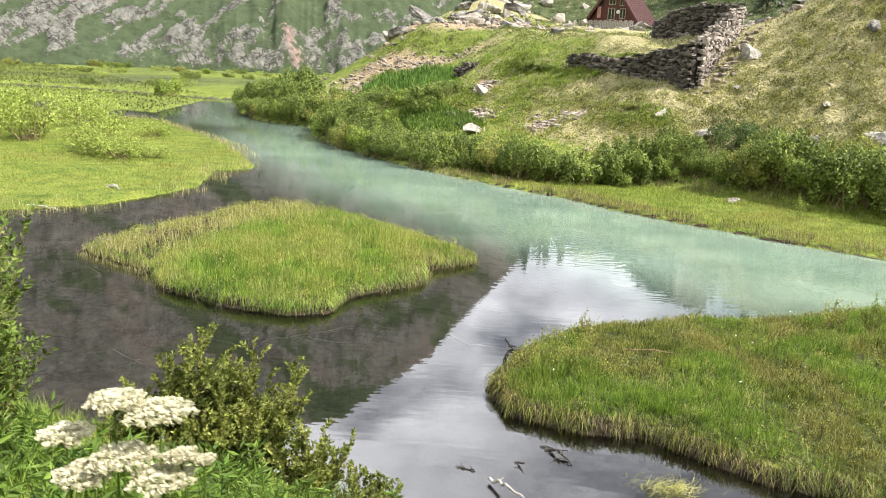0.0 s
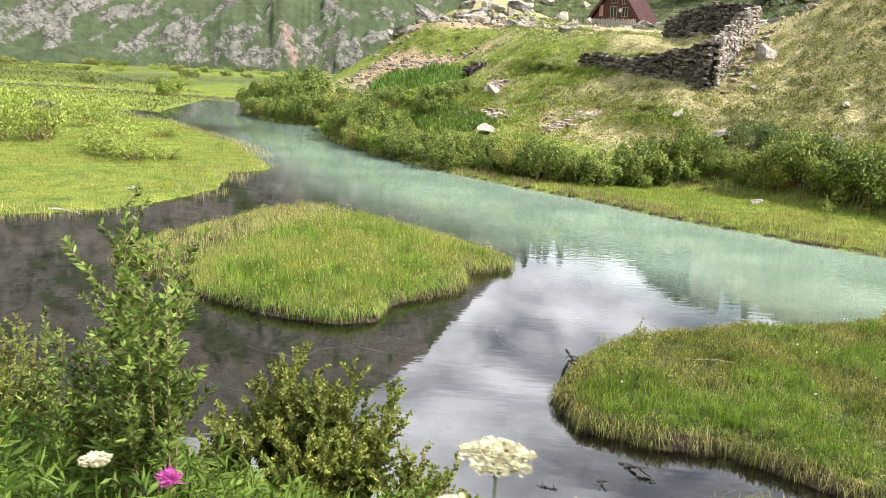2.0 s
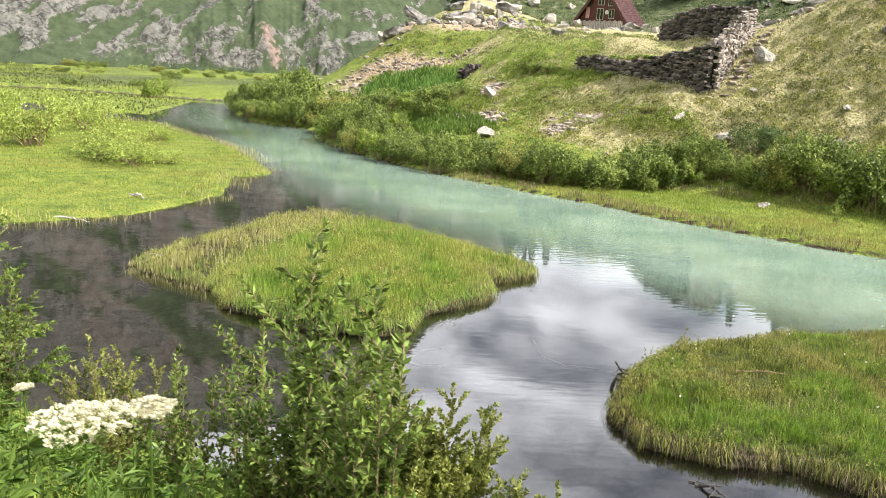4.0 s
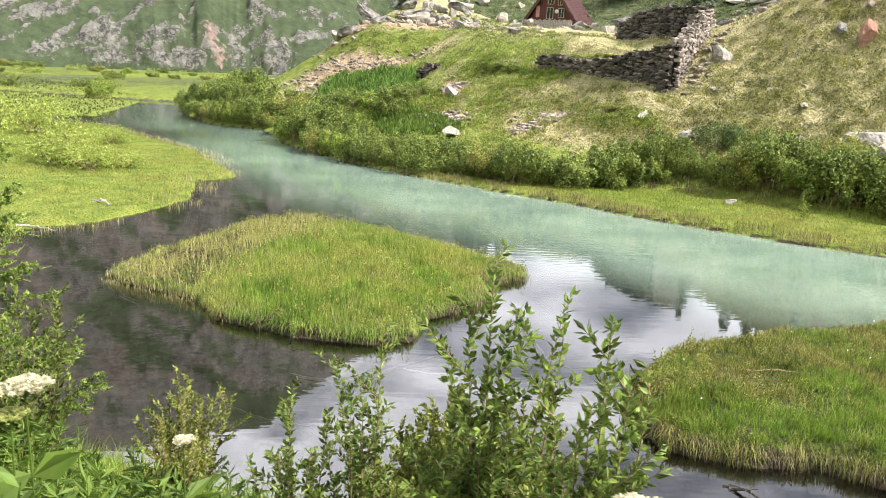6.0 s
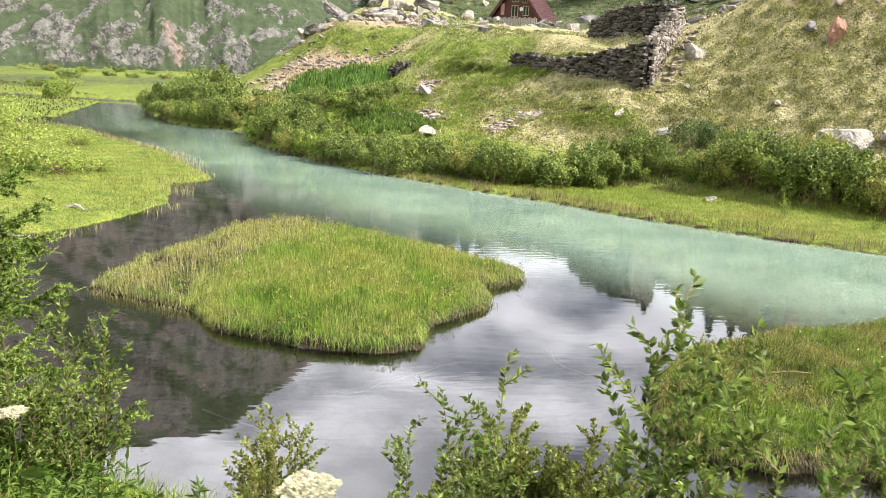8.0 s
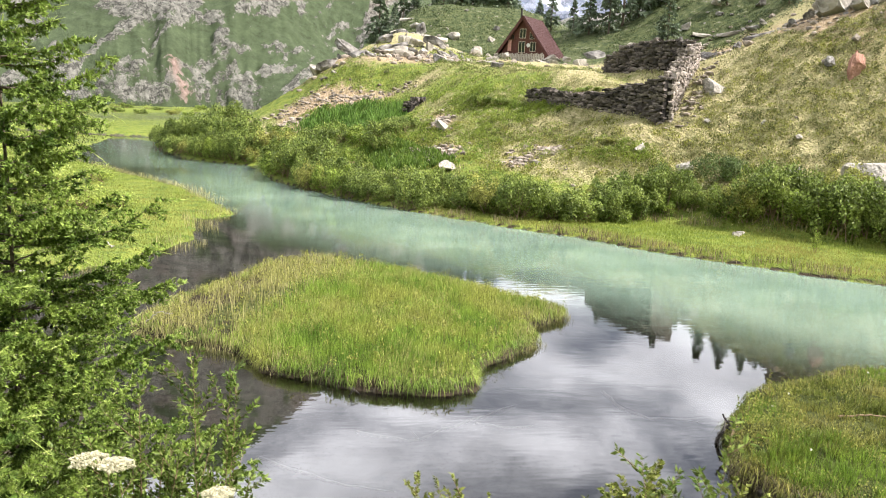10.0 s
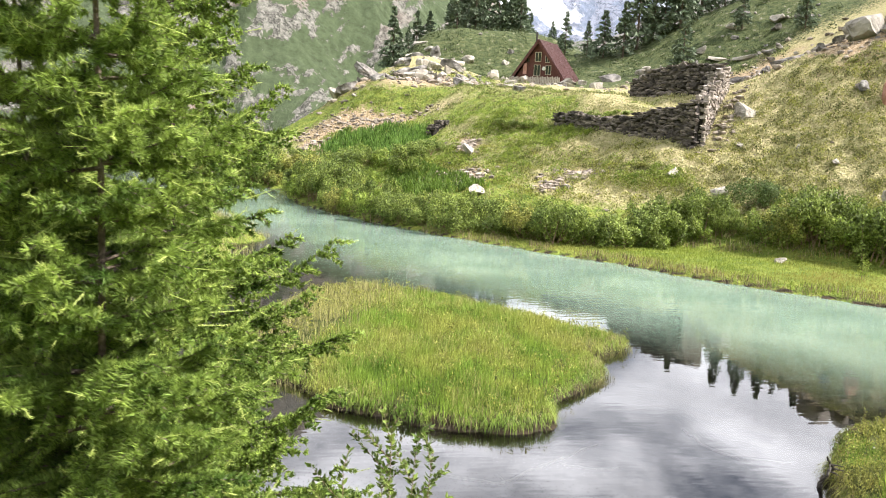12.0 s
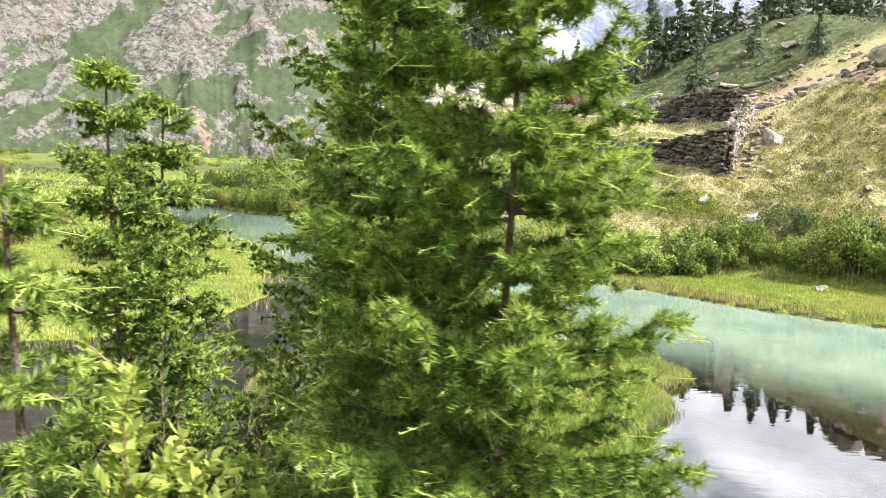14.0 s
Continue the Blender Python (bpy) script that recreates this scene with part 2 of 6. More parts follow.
RIGHT_BANK = [(-29, 101), (-30.0, 92), (-23.0, 75), (-15.8, 70.3), (-13.4, 59.5), (-8.5, 51.2), (-4.5, 46.0), (0.5, 40.7), (4.1, 37.4), (6.7, 34.3),
              (10.3, 31.0), (14.7, 27.4), (60, 2), (400, -40), (400, 500), (-29, 500)]
PATH_POINT, PATH_NORMAL = (-0.8, -2.0), (0.380, 0.925)   # the footpath's line; the normal points to the river
SHORE = 8.9


def near_distance(x, y):
    return (x - PATH_POINT[0]) * PATH_NORMAL[0] + (y - PATH_POINT[1]) * PATH_NORMAL[1]


def hill_height(x, y, d):
    """The far hillside: d is the distance from the right bank."""
    strip = np.clip(1.0 + (x + 4) * 0.42, 0.4, 8.4)
    f = np.maximum(d - strip, 0)
    k = 0.70 + 0.30 * smooth(x, -8, 9)
    slope = k * (0.35 * f + 0.02 * f * f)
    right = np.logaddexp(0, (x - 20 - np.clip(y - 58, 0, 200) * 0.5) / 3) * 3
    top = 9.3 + 0.065 * np.clip(y - 72, 0, 36) + 0.055 * np.clip(y - 112, 0, 90) + 0.55 * right
    top += 12.0 * np.exp(-np.abs((x - 17) / 23) ** 3.2 - ((y - 172) / 17) ** 2) - 3 * smooth(-x, 12, 40)
    top += 18.0 * np.exp(-(((x - 66) / 24) ** 2 + ((y - 150) / 24) ** 2))
    top += 4.5 * smooth(y, 97, 125) * np.exp(-(((x + 1) / 9) ** 2)) * (1 - smooth(y, 130, 165))
    top = np.where(y > 195, top - (y - 195) * 0.12, top)
    slope += 1.45 * np.exp(-((x - 12) / 5.0) ** 2 - ((y - 51.0) / 4.5) ** 2) - 1.3 * np.exp(-((x - 6) / 3.5) ** 2 - ((y - 61.5) / 4) ** 2)
    slope -= 1.0 * np.exp(-((x - 7) / 2.5) ** 2 - ((y - 54) / 2.5) ** 2)
    soft = 0.9
    z = -soft * np.logaddexp(-slope / soft, -np.maximum(top, 0.5) / soft)
    z = np.maximum(z, 0) * smooth(f, 0, 1.5)
    rough = fbm(x, y, 7.0, 4, 3) * 0.55 + fbm(x, y, 1.9, 3, 5) * 0.24
    rough += 1.8 * fbm(x, y, 26, 3, 8) * smooth(np.maximum(y, 100 + 3 * np.abs(x - 21)), 140, 165)
    return z + rough * smooth(f, 0.5, 6)


def ground_height(x, y):
    x, y = np.asarray(x, float), np.asarray(y, float)
    wobble = fbm(x, y, 1.3, 3, 21) * 0.22
    isl, islet = inside(ISLAND, x, y) + wobble, inside(ISLET, x, y) + wobble
    left, far, right = inside(LEFT_BANK, x, y) + wobble, inside(FAR_MEADOW, x, y), inside(RIGHT_BANK, x, y) + wobble
    nd = near_distance(x, y)
    near = SHORE + 0.5 * fbm(x, y, 3.0, 2, 31) - nd
    land = np.maximum.reduce([isl, islet, left, far, right, near])
    bed = -0.10 - 0.55 * (1 - np.exp(-np.maximum(-land, 0) / 2.2)) + 0.05 * fbm(x, y, 2.0, 3, 12)
    flat = 0.05 + 0.13 * smooth(land, 0, 0.6) + 0.06 * fbm(x, y, 1.1, 3, 14) * smooth(land, 0, 0.8)
    # the islands stand on a steep earthen lip, tussocky on top
    low = smooth(-x, 8.0, 11.0)
    flat += np.where(isl > 0, (1 - low) * 0.10 * smooth(isl, 0, 0.2) + (0.12 - 0.06 * low) * smooth(isl, 0.5, 3) + 0.05 * fbm(x, y, 1.3, 3, 16) * smooth(isl, 0.3, 1.2), 0)
    flat += np.where(islet > 0, 0.12 * smooth(islet, 0, 0.2) + 0.12 * smooth(islet, 0.3, 2.5) + 0.17 * fbm(x, y, 0.9, 3, 17) * smooth(islet, 0.2, 0.7), 0)
    flat += (0.25 * fbm(x, y, 14, 3, 15) + 0.2) * smooth(np.maximum(left, far), 2, 10)
    bank = 0.595 * np.clip(near, 0, 8.3) + 0.12 * fbm(x, y, 1.4, 3, 18) * smooth(near, 0, 1) - 0.05
    bank += np.maximum(near - 13, 0) * 0.35
    z = np.where(land > 0, flat, bed)
    z = np.where((right > 0) & (right >= far), 0.05 + 0.15 * smooth(right, 0, 0.6) + hill_height(x, y, right), z)
    z = np.where((far > 0) & (far > right), 0.5, z)
    z = np.where(near > 0, np.maximum(bank, 0.02), z)
    return z


def height(x, y):
    return float(ground_height(np.array([x]), np.array([y]))[0])


# ---- meshes from arrays ----
def raw_mesh(name, verts, faces, mats, index=None, soft=False):
    """A mesh from an array of vertices and an array (or list of arrays) of faces, all of one size each."""
    me = bpy.data.meshes.new(name)
    verts = np.asarray(verts, np.float32)
    groups = [np.asarray(f, np.int32) for f in (faces if isinstance(faces, list) else [faces]) if len(f)]
    loops = np.concatenate([g.ravel() for g in groups])
    sizes = np.concatenate([np.full(len(g), g.shape[1], np.int32) for g in groups])
    me.vertices.add(len(verts))
    me.vertices.foreach_set("co", verts.ravel())
    me.loops.add(len(loops))
    me.loops.foreach_set("vertex_index", loops)
    me.polygons.add(len(sizes))
    me.polygons.foreach_set("loop_start", np.concatenate([[0], np.cumsum(sizes)[:-1]]).astype(np.int32))
    if index is not None:
        me.polygons.foreach_set("material_index", np.asarray(index, np.int32))
    me.polygons.foreach_set("use_smooth", np.full(len(sizes), soft))
    for m in mats:
        me.materials.append(m)
    me.update(calc_edges=True)
    return me


def part(name, me, parent, label=""):
    """Links a mesh (or a bmesh turned into one) as one object under a thing."""
    ob = new(name, me)
    ob.parent = parent
    return tagged(ob, label) if label else ob


def thing(name, label, category, m=None, group=""):
    ob = new(name)
    if m is not None:
        ob.matrix_world = m
    return tagged(ob, label, category, group)


def polar_grid(centre, radii, angles):
    """A sheet of rings round a centre; angles in degrees clockwise from +y."""
    r, a = np.meshgrid(radii, np.radians(angles), indexing="ij")
    x, y = centre[0] + r * np.sin(a), centre[1] + r * np.cos(a)
    n, m = r.shape
    i = np.arange((n - 1) * m).reshape(n - 1, m)[:, :-1].ravel()
    return x.ravel(), y.ravel(), np.stack([i, i + 1, i + m + 1, i + m], 1)


# ---- ground ----
def ground_material():
    """Grass, heath, stones and mud, mixed by the cover that grows there."""
    m = bpy.data.materials.new("ground_cover")
    m.use_nodes = True
    n, l = m.node_tree.nodes, m.node_tree.links
    bsdf = n["Principled BSDF"]
    bsdf.inputs["Roughness"].default_value, bsdf.inputs["Specular IOR Level"].default_value = 0.9, 0.15
    geo = n.new("ShaderNodeNewGeometry")

    def tone(scale, stops, detail=6.0):
        t = n.new("ShaderNodeTexNoise")
        t.inputs["Scale"].default_value, t.inputs["Detail"].default_value, t.inputs["Roughness"].default_value = scale, detail, 0.65
        l.new(geo.outputs["Position"], t.inputs["Vector"])
        r = n.new("ShaderNodeValToRGB")
        while len(r.color_ramp.elements) < len(stops):
            r.color_ramp.elements.new(0.5)
        for e, (p, c) in zip(r.color_ramp.elements, stops):
            e.position, e.color = p, (*c, 1)
        l.new(t.outputs["Fac"], r.inputs["Fac"])
        return r.outputs["Color"]

    def over(a, b, name):
        at = n.new("ShaderNodeAttribute")
        at.attribute_name = name
        t = n.new("ShaderNodeTexNoise")
        t.inputs["Scale"].default_value, t.inputs["Detail"].default_value = 2.5, 6.0
        l.new(geo.outputs["Position"], t.inputs["Vector"])
        add = n.new("ShaderNodeMath")
        l.new(at.outputs["Fac"], add.inputs[0])
        l.new(t.outputs["Fac"], add.inputs[1])
        r = n.new("ShaderNodeMapRange")
        r.inputs["From Min"].default_value, r.inputs["From Max"].default_value = 0.85, 1.15
        l.new(add.outputs["Value"], r.inputs["Value"])
        x = n.new("ShaderNodeMixRGB")
        l.new(r.outputs["Result"], x.inputs["Fac"])
        l.new(a, x.inputs["Color1"])
        l.new(b, x.inputs["Color2"])
        return x.outputs["Color"]

    heath = tone(3.4, [(0.30, (0.17, 0.17, 0.07)), (0.43, (0.285, 0.265, 0.12)), (0.58, (0.38, 0.335, 0.185)), (0.72, (0.32, 0.255, 0.17))], 10.0)
    lush = tone(1.1, [(0.3, (0.06, 0.10, 0.018)), (0.5, (0.15, 0.195, 0.032)), (0.75, (0.25, 0.262, 0.056))], 9.0)
    scree = tone(4.0, [(0.3, (0.16, 0.115, 0.06)), (0.5, (0.34, 0.255, 0.155)), (0.7, (0.45, 0.375, 0.28))], 9.0)
    turf = tone(0.9, [(0.34, (0.022, 0.036, 0.014)), (0.48, (0.065, 0.085, 0.032)), (0.6, (0.10, 0.115, 0.048)), (0.66, (0.22, 0.21, 0.17))], 10.0)
    mud = tone(0.75, [(0.30, (0.030, 0.025, 0.018)), (0.41, (0.072, 0.062, 0.048)), (0.47, (0.040, 0.034, 0.025)), (0.53, (0.088, 0.076, 0.060)), (0.70, (0.135, 0.118, 0.095))], 9.0)
    c = over(heath, lush, "lush")
    c = over(c, turf, "turf")
    c = over(c, scree, "scree")
    c = over(c, mud, "mud")
    thatch = tone(3.0, [(0.3, (0.022, 0.030, 0.009)), (0.5, (0.060, 0.075, 0.018)), (0.7, (0.10, 0.105, 0.034))], 9.0)
    soil = tone(5.0, [(0.3, (0.012, 0.009, 0.006)), (0.55, (0.040, 0.030, 0.019)), (0.75, (0.075, 0.058, 0.036))], 9.0)
    c = over(c, thatch, "thatch")
    c = over(c, soil, "soil")
    l.new(c, bsdf.inputs["Base Color"])
    t = n.new("ShaderNodeTexNoise")
    t.inputs["Scale"].default_value, t.inputs["Detail"].default_value = 6.0, 8.0
    l.new(geo.outputs["Position"], t.inputs["Vector"])
    b = n.new("ShaderNodeBump")
    b.inputs["Strength"].default_value, b.inputs["Distance"].default_value = 1.0, 0.4
    l.new(t.outputs["Fac"], b.inputs["Height"])
    silt = n.new("ShaderNodeAttribute")
    silt.attribute_name = "mud"
    calm = n.new("ShaderNodeMapRange")     # silt lies smooth
    calm.inputs["To Min"].default_value, calm.inputs["To Max"].default_value = 1.0, 0.06
    l.new(silt.outputs["Fac"], calm.inputs["Value"])
    l.new(calm.outputs["Result"], b.inputs["Strength"])
    l.new(b.outputs["Normal"], bsdf.inputs["Normal"])
    return m


def scree_cover(x, y):
    """Where bare stones lie on the far hillside: bands and pockets round a few spots."""
    spots = ((-9.5, 82.6, 9, 2.6, -24), (-14, 79, 2, 4, 0), (-1.6, 57.0, 1.8, 2.6, 25), (-0.3, 63.0, 1.0, 2.0, 10), (6.0, 52.6, 2.0, 1.6, 0), (4.0, 51.4, 1.3, 0.8, 0), (29.5, 57.5, 11, 7.5, -62), (-2, 95, 12, 7, 0), (24, 66, 8, 6, 0),
             (1, 152, 5, 8, 0), (48, 118, 12, 6, 0))
    c = np.zeros_like(x)
    for sx, sy, a, b, turn in spots:
        s, k = math.sin(radians(turn)), math.cos(radians(turn))
        u, v = ((x - sx) * k + (y - sy) * s) / a, (-(x - sx) * s + (y - sy) * k) / b
        c = np.maximum(c, 1.15 - np.sqrt(u * u + v * v) * 0.75)
    return np.clip(c + 0.35 * fbm(x, y, 2.6, 3, 41), 0, 1)


radii = np.concatenate([np.linspace(0.05, 6, 40, endpoint=False), 6 * 1.0125 ** np.arange(0, 362), np.geomspace(550, 4200, 30)])
angles = np.concatenate([np.arange(-180, -52, 4.0), np.arange(-48, 48, 0.36), np.arange(52, 181, 4.0)])
gx, gy, gf = polar_grid((-5.0, 0.0), radii, angles)
gz = ground_height(gx, gy)
me = raw_mesh("ground", np.stack([gx, gy, gz], 1), gf, [ground_material()], soft=True)
right_d, nd = inside(RIGHT_BANK, gx, gy), near_distance(gx, gy)
hill = (right_d > 0) & (nd > SHORE)
foot = right_d - np.clip(1.0 + (gx + 4) * 0.42, 0.4, 8.4)
lush = np.where(hill, np.clip(0.9 * np.exp(-((gx - 5.0) / 3.2) ** 2 - ((gy - 65.0) / 4.0) ** 2) + 0.55 * smooth(gy, 110, 140) + 1.0 - smooth(foot, 1.0, 6.0) + 0.75 * fbm(gx, gy, 6, 3, 51) * smooth(foot, 1, 5) + 0.75 * smooth(-gx + 0.15 * gy, 1, 8)
                              * (1 - smooth(gy, 92, 116)), 0, 1), 1.0)
for key, values in (("lush", lush), ("scree", np.where(hill, scree_cover(gx, gy), 0.0)), ("turf", np.where(hill, smooth(gy, 112, 135), smooth(gy, 66, 105) * (0.40 + 0.5 * fbm(gx, gy, 22, 3, 55)))),
                    ("thatch", smooth(np.maximum(inside(ISLET, gx, gy), inside(ISLAND, gx, gy)), 0.0, 0.4) * smooth(gz, 0.16, 0.24)),
                    ("soil", np.where((inside(ISLAND, gx, gy) > -0.5) | (inside(ISLET, gx, gy) > -0.5), smooth(gz, -0.10, 0.0) * (1 - smooth(gz, 0.18, 0.26)),
                                      0.75 * np.exp(-((right_d - 0.05) / 0.35) ** 2) * smooth(gz, -0.2, -0.05))),
                    ("mud", 1 - np.where((inside(ISLAND, gx, gy) > -0.5) | (inside(ISLET, gx, gy) > -0.5), smooth(gz, 0.10, 0.22), smooth(gz, -0.04, 0.06)))):
    me.attributes.new(key, "FLOAT", "POINT").data.foreach_set("value", values.astype(np.float32))
ground = tagged(new("ground", me), "grassy valley floor, banks and stony hillside", "ground", kind="structure")


# ---- water ----
def water_material():
    m = bpy.data.materials.new("river_water")
    m.use_nodes = True
    n, l = m.node_tree.nodes, m.node_tree.links
    n.remove(n["Principled BSDF"])
    out = n["Material Output"]
    geo = n.new("ShaderNodeNewGeometry")
    wave = n.new("ShaderNodeTexNoise")
    wave.inputs["Scale"].default_value, wave.inputs["Detail"].default_value = 2.2, 1.2
    fine = n.new("ShaderNodeMapping")
    fine.inputs["Scale"].default_value = (0.55, 2.2, 1.0)
    l.new(geo.outputs["Position"], fine.inputs["Vector"])
    l.new(fine.outputs["Vector"], wave.inputs["Vector"])
    flow = n.new("ShaderNodeAttribute")
    flow.attribute_name = "milk"
    amount = n.new("ShaderNodeMapRange")
    amount.inputs["To Min"].default_value, amount.inputs["To Max"].default_value = 0.012, 0.07
    l.new(flow.outputs["Fac"], amount.inputs["Value"])
    bp = n.new("ShaderNodeBump")
    bp.inputs["Distance"].default_value = 0.08
    l.new(amount.outputs["Result"], bp.inputs["Strength"])
    l.new(wave.outputs["Fac"], bp.inputs["Height"])
    tint = n.new("ShaderNodeTexNoise")
    tint.inputs["Scale"].default_value, tint.inputs["Detail"].default_value = 0.35, 5.0
    l.new(geo.outputs["Position"], tint.inputs["Vector"])
    ramp = n.new("ShaderNodeValToRGB")
    ramp.color_ramp.elements[0].position, ramp.color_ramp.elements[0].color = 0.3, (0.145, 0.22, 0.172, 1)
    ramp.color_ramp.elements[1].position, ramp.color_ramp.elements[1].color = 0.75, (0.255, 0.345, 0.272, 1)
    l.new(tint.outputs["Fac"], ramp.inputs["Fac"])
    milk = n.new("ShaderNodeBsdfDiffuse")
    l.new(ramp.outputs["Color"], milk.inputs["Color"])
    clear = n.new("ShaderNodeBsdfTransparent")
    clear.inputs["Color"].default_value = (0.84, 0.82, 0.74, 1)
    body = n.new("ShaderNodeMixShader")
    l.new(flow.outputs["Fac"], body.inputs["Fac"])
    l.new(clear.outputs["BSDF"], body.inputs[1])
    l.new(milk.outputs["BSDF"], body.inputs[2])
    gloss = n.new("ShaderNodeBsdfGlossy")
    gloss.inputs["Roughness"].default_value = 0.015
    l.new(bp.outputs["Normal"], gloss.inputs["Normal"])
    fr = n.new("ShaderNodeFresnel")
    fr.inputs["IOR"].default_value = 2.6
    l.new(bp.outputs["Normal"], fr.inputs["Normal"])
    top = n.new("ShaderNodeMixShader")
    l.new(fr.outputs["Fac"], top.inputs["Fac"])
    l.new(body.outputs["Shader"], top.inputs[1])
    l.new(gloss.outputs["BSDF"], top.inputs[2])
    l.new(top.outputs["Shader"], out.inputs["Surface"])
    return m


wr = np.concatenate([6 * 1.03 ** np.arange(0, 110)])
wx, wy, wf = polar_grid((-5.0, 0.0), wr, np.arange(-80, 80.1, 0.8))
me = raw_mesh("water", np.stack([wx, wy, np.zeros_like(wx)], 1), wf, [water_material()], soft=True)
rd = -inside(RIGHT_BANK, wx, wy)           # metres from the far bank into the river
isl_d = np.maximum(-inside(ISLAND, wx, wy), 0)
edge = 11.5 + 1.8 * fbm(wx, wy, 7, 3, 61) - 0.10 * np.clip(wy - 40, -30, 20)
milk = (0.80 - 0.40 * smooth(wy, 52, 85) + 0.10 * fbm(wx, wy, 4, 3, 62)) * (1 - smooth(rd, edge - 7.0, edge + 1.5))
me.attributes.new("milk", "FLOAT", "POINT").data.foreach_set("value", milk.astype(np.float32))
water = tagged(new("water", me), "milky turquoise glacial river with clear dark side arms", "river", kind="structure")


# ---- mountains ----
def mountain_material(name, grass, rock_a, rock_b, snow=0.0, scale=0.03):
    m = bpy.data.materials.new(name)
    m.use_nodes = True
    n, l = m.node_tree.nodes, m.node_tree.links
    bsdf = n["Principled BSDF"]
    bsdf.inputs["Roughness"].default_value, bsdf.inputs["Specular IOR Level"].default_value = 0.95, 0.1
    geo = n.new("ShaderNodeNewGeometry")

    def noise_of(size, detail=8.0, rough=0.62):
        t = n.new("ShaderNodeTexNoise")
        t.inputs["Scale"].default_value, t.inputs["Detail"].default_value, t.inputs["Roughness"].default_value = size, detail, rough
        l.new(geo.outputs["Position"], t.inputs["Vector"])
        return t.outputs["Fac"]

    def mixed(fac, a, b):
        x = n.new("ShaderNodeMixRGB")
        l.new(fac, x.inputs["Fac"])
        for v, slot in ((a, "Color1"), (b, "Color2")):
            if isinstance(v, tuple):
                x.inputs[slot].default_value = (*v, 1)
            else:
                l.new(v, x.inputs[slot])
        return x.outputs["Color"]

    def band(v, a, b):
        r = n.new("ShaderNodeMapRange")
        r.inputs["From Min"].default_value, r.inputs["From Max"].default_value = a, b
        l.new(v, r.inputs["Value"])
        return r.outputs["Result"]

    rock = mixed(band(noise_of(scale * 16, 14.0, 0.9), 0.42, 0.58), rock_a, rock_b)
    seam = n.new("ShaderNodeMath")          # dark cracks
    seam.operation = "SUBTRACT"
    seam.inputs[1].default_value = 0.5
    l.new(noise_of(scale * 4.5, 10.0, 0.7), seam.inputs[0])
    near = n.new("ShaderNodeMath")
    near.operation = "ABSOLUTE"
    l.new(seam.outputs["Value"], near.inputs[0])
    rock = mixed(band(near.outputs["Value"], 0.004, 0.03), tuple(v * 0.55 for v in rock_a), rock)
    pink = n.new("ShaderNodeAttribute")
    pink.attribute_name = "pink"
    rock = mixed(pink.outputs["Fac"], rock, mixed(band(noise_of(scale * 14, 12.0, 0.8), 0.36, 0.64), (0.09, 0.055, 0.045), (0.36, 0.27, 0.235)))
    turf = mixed(band(noise_of(scale * 9, 12.0, 0.8), 0.36, 0.64), grass, tuple(min(1, v * 2.1) for v in grass))
    at = n.new("ShaderNodeAttribute")
    at.attribute_name = "bare"
    s = n.new("ShaderNodeMath")
    s.operation = "MULTIPLY_ADD"
    s.inputs[1].default_value = 0.5
    l.new(at.outputs["Fac"], s.inputs[0])
    l.new(noise_of(scale * 7, 12.0, 0.8), s.inputs[2])
    c = mixed(band(s.outputs["Value"], 0.785, 0.81), turf, rock)
    if snow:
        c = mixed(band(noise_of(scale * 0.6), 0.55, 0.58), c, (0.62, 0.65, 0.70))
    l.new(c, bsdf.inputs["Base Color"])
    b = n.new("ShaderNodeBump")
    b.inputs["Strength"].default_value, b.inputs["Distance"].default_value = 0.9, 0.05 / scale
    l.new(noise_of(scale * 7, 13.0, 0.85), b.inputs["Height"])
    l.new(b.outputs["Normal"], bsdf.inputs["Normal"])
    return m


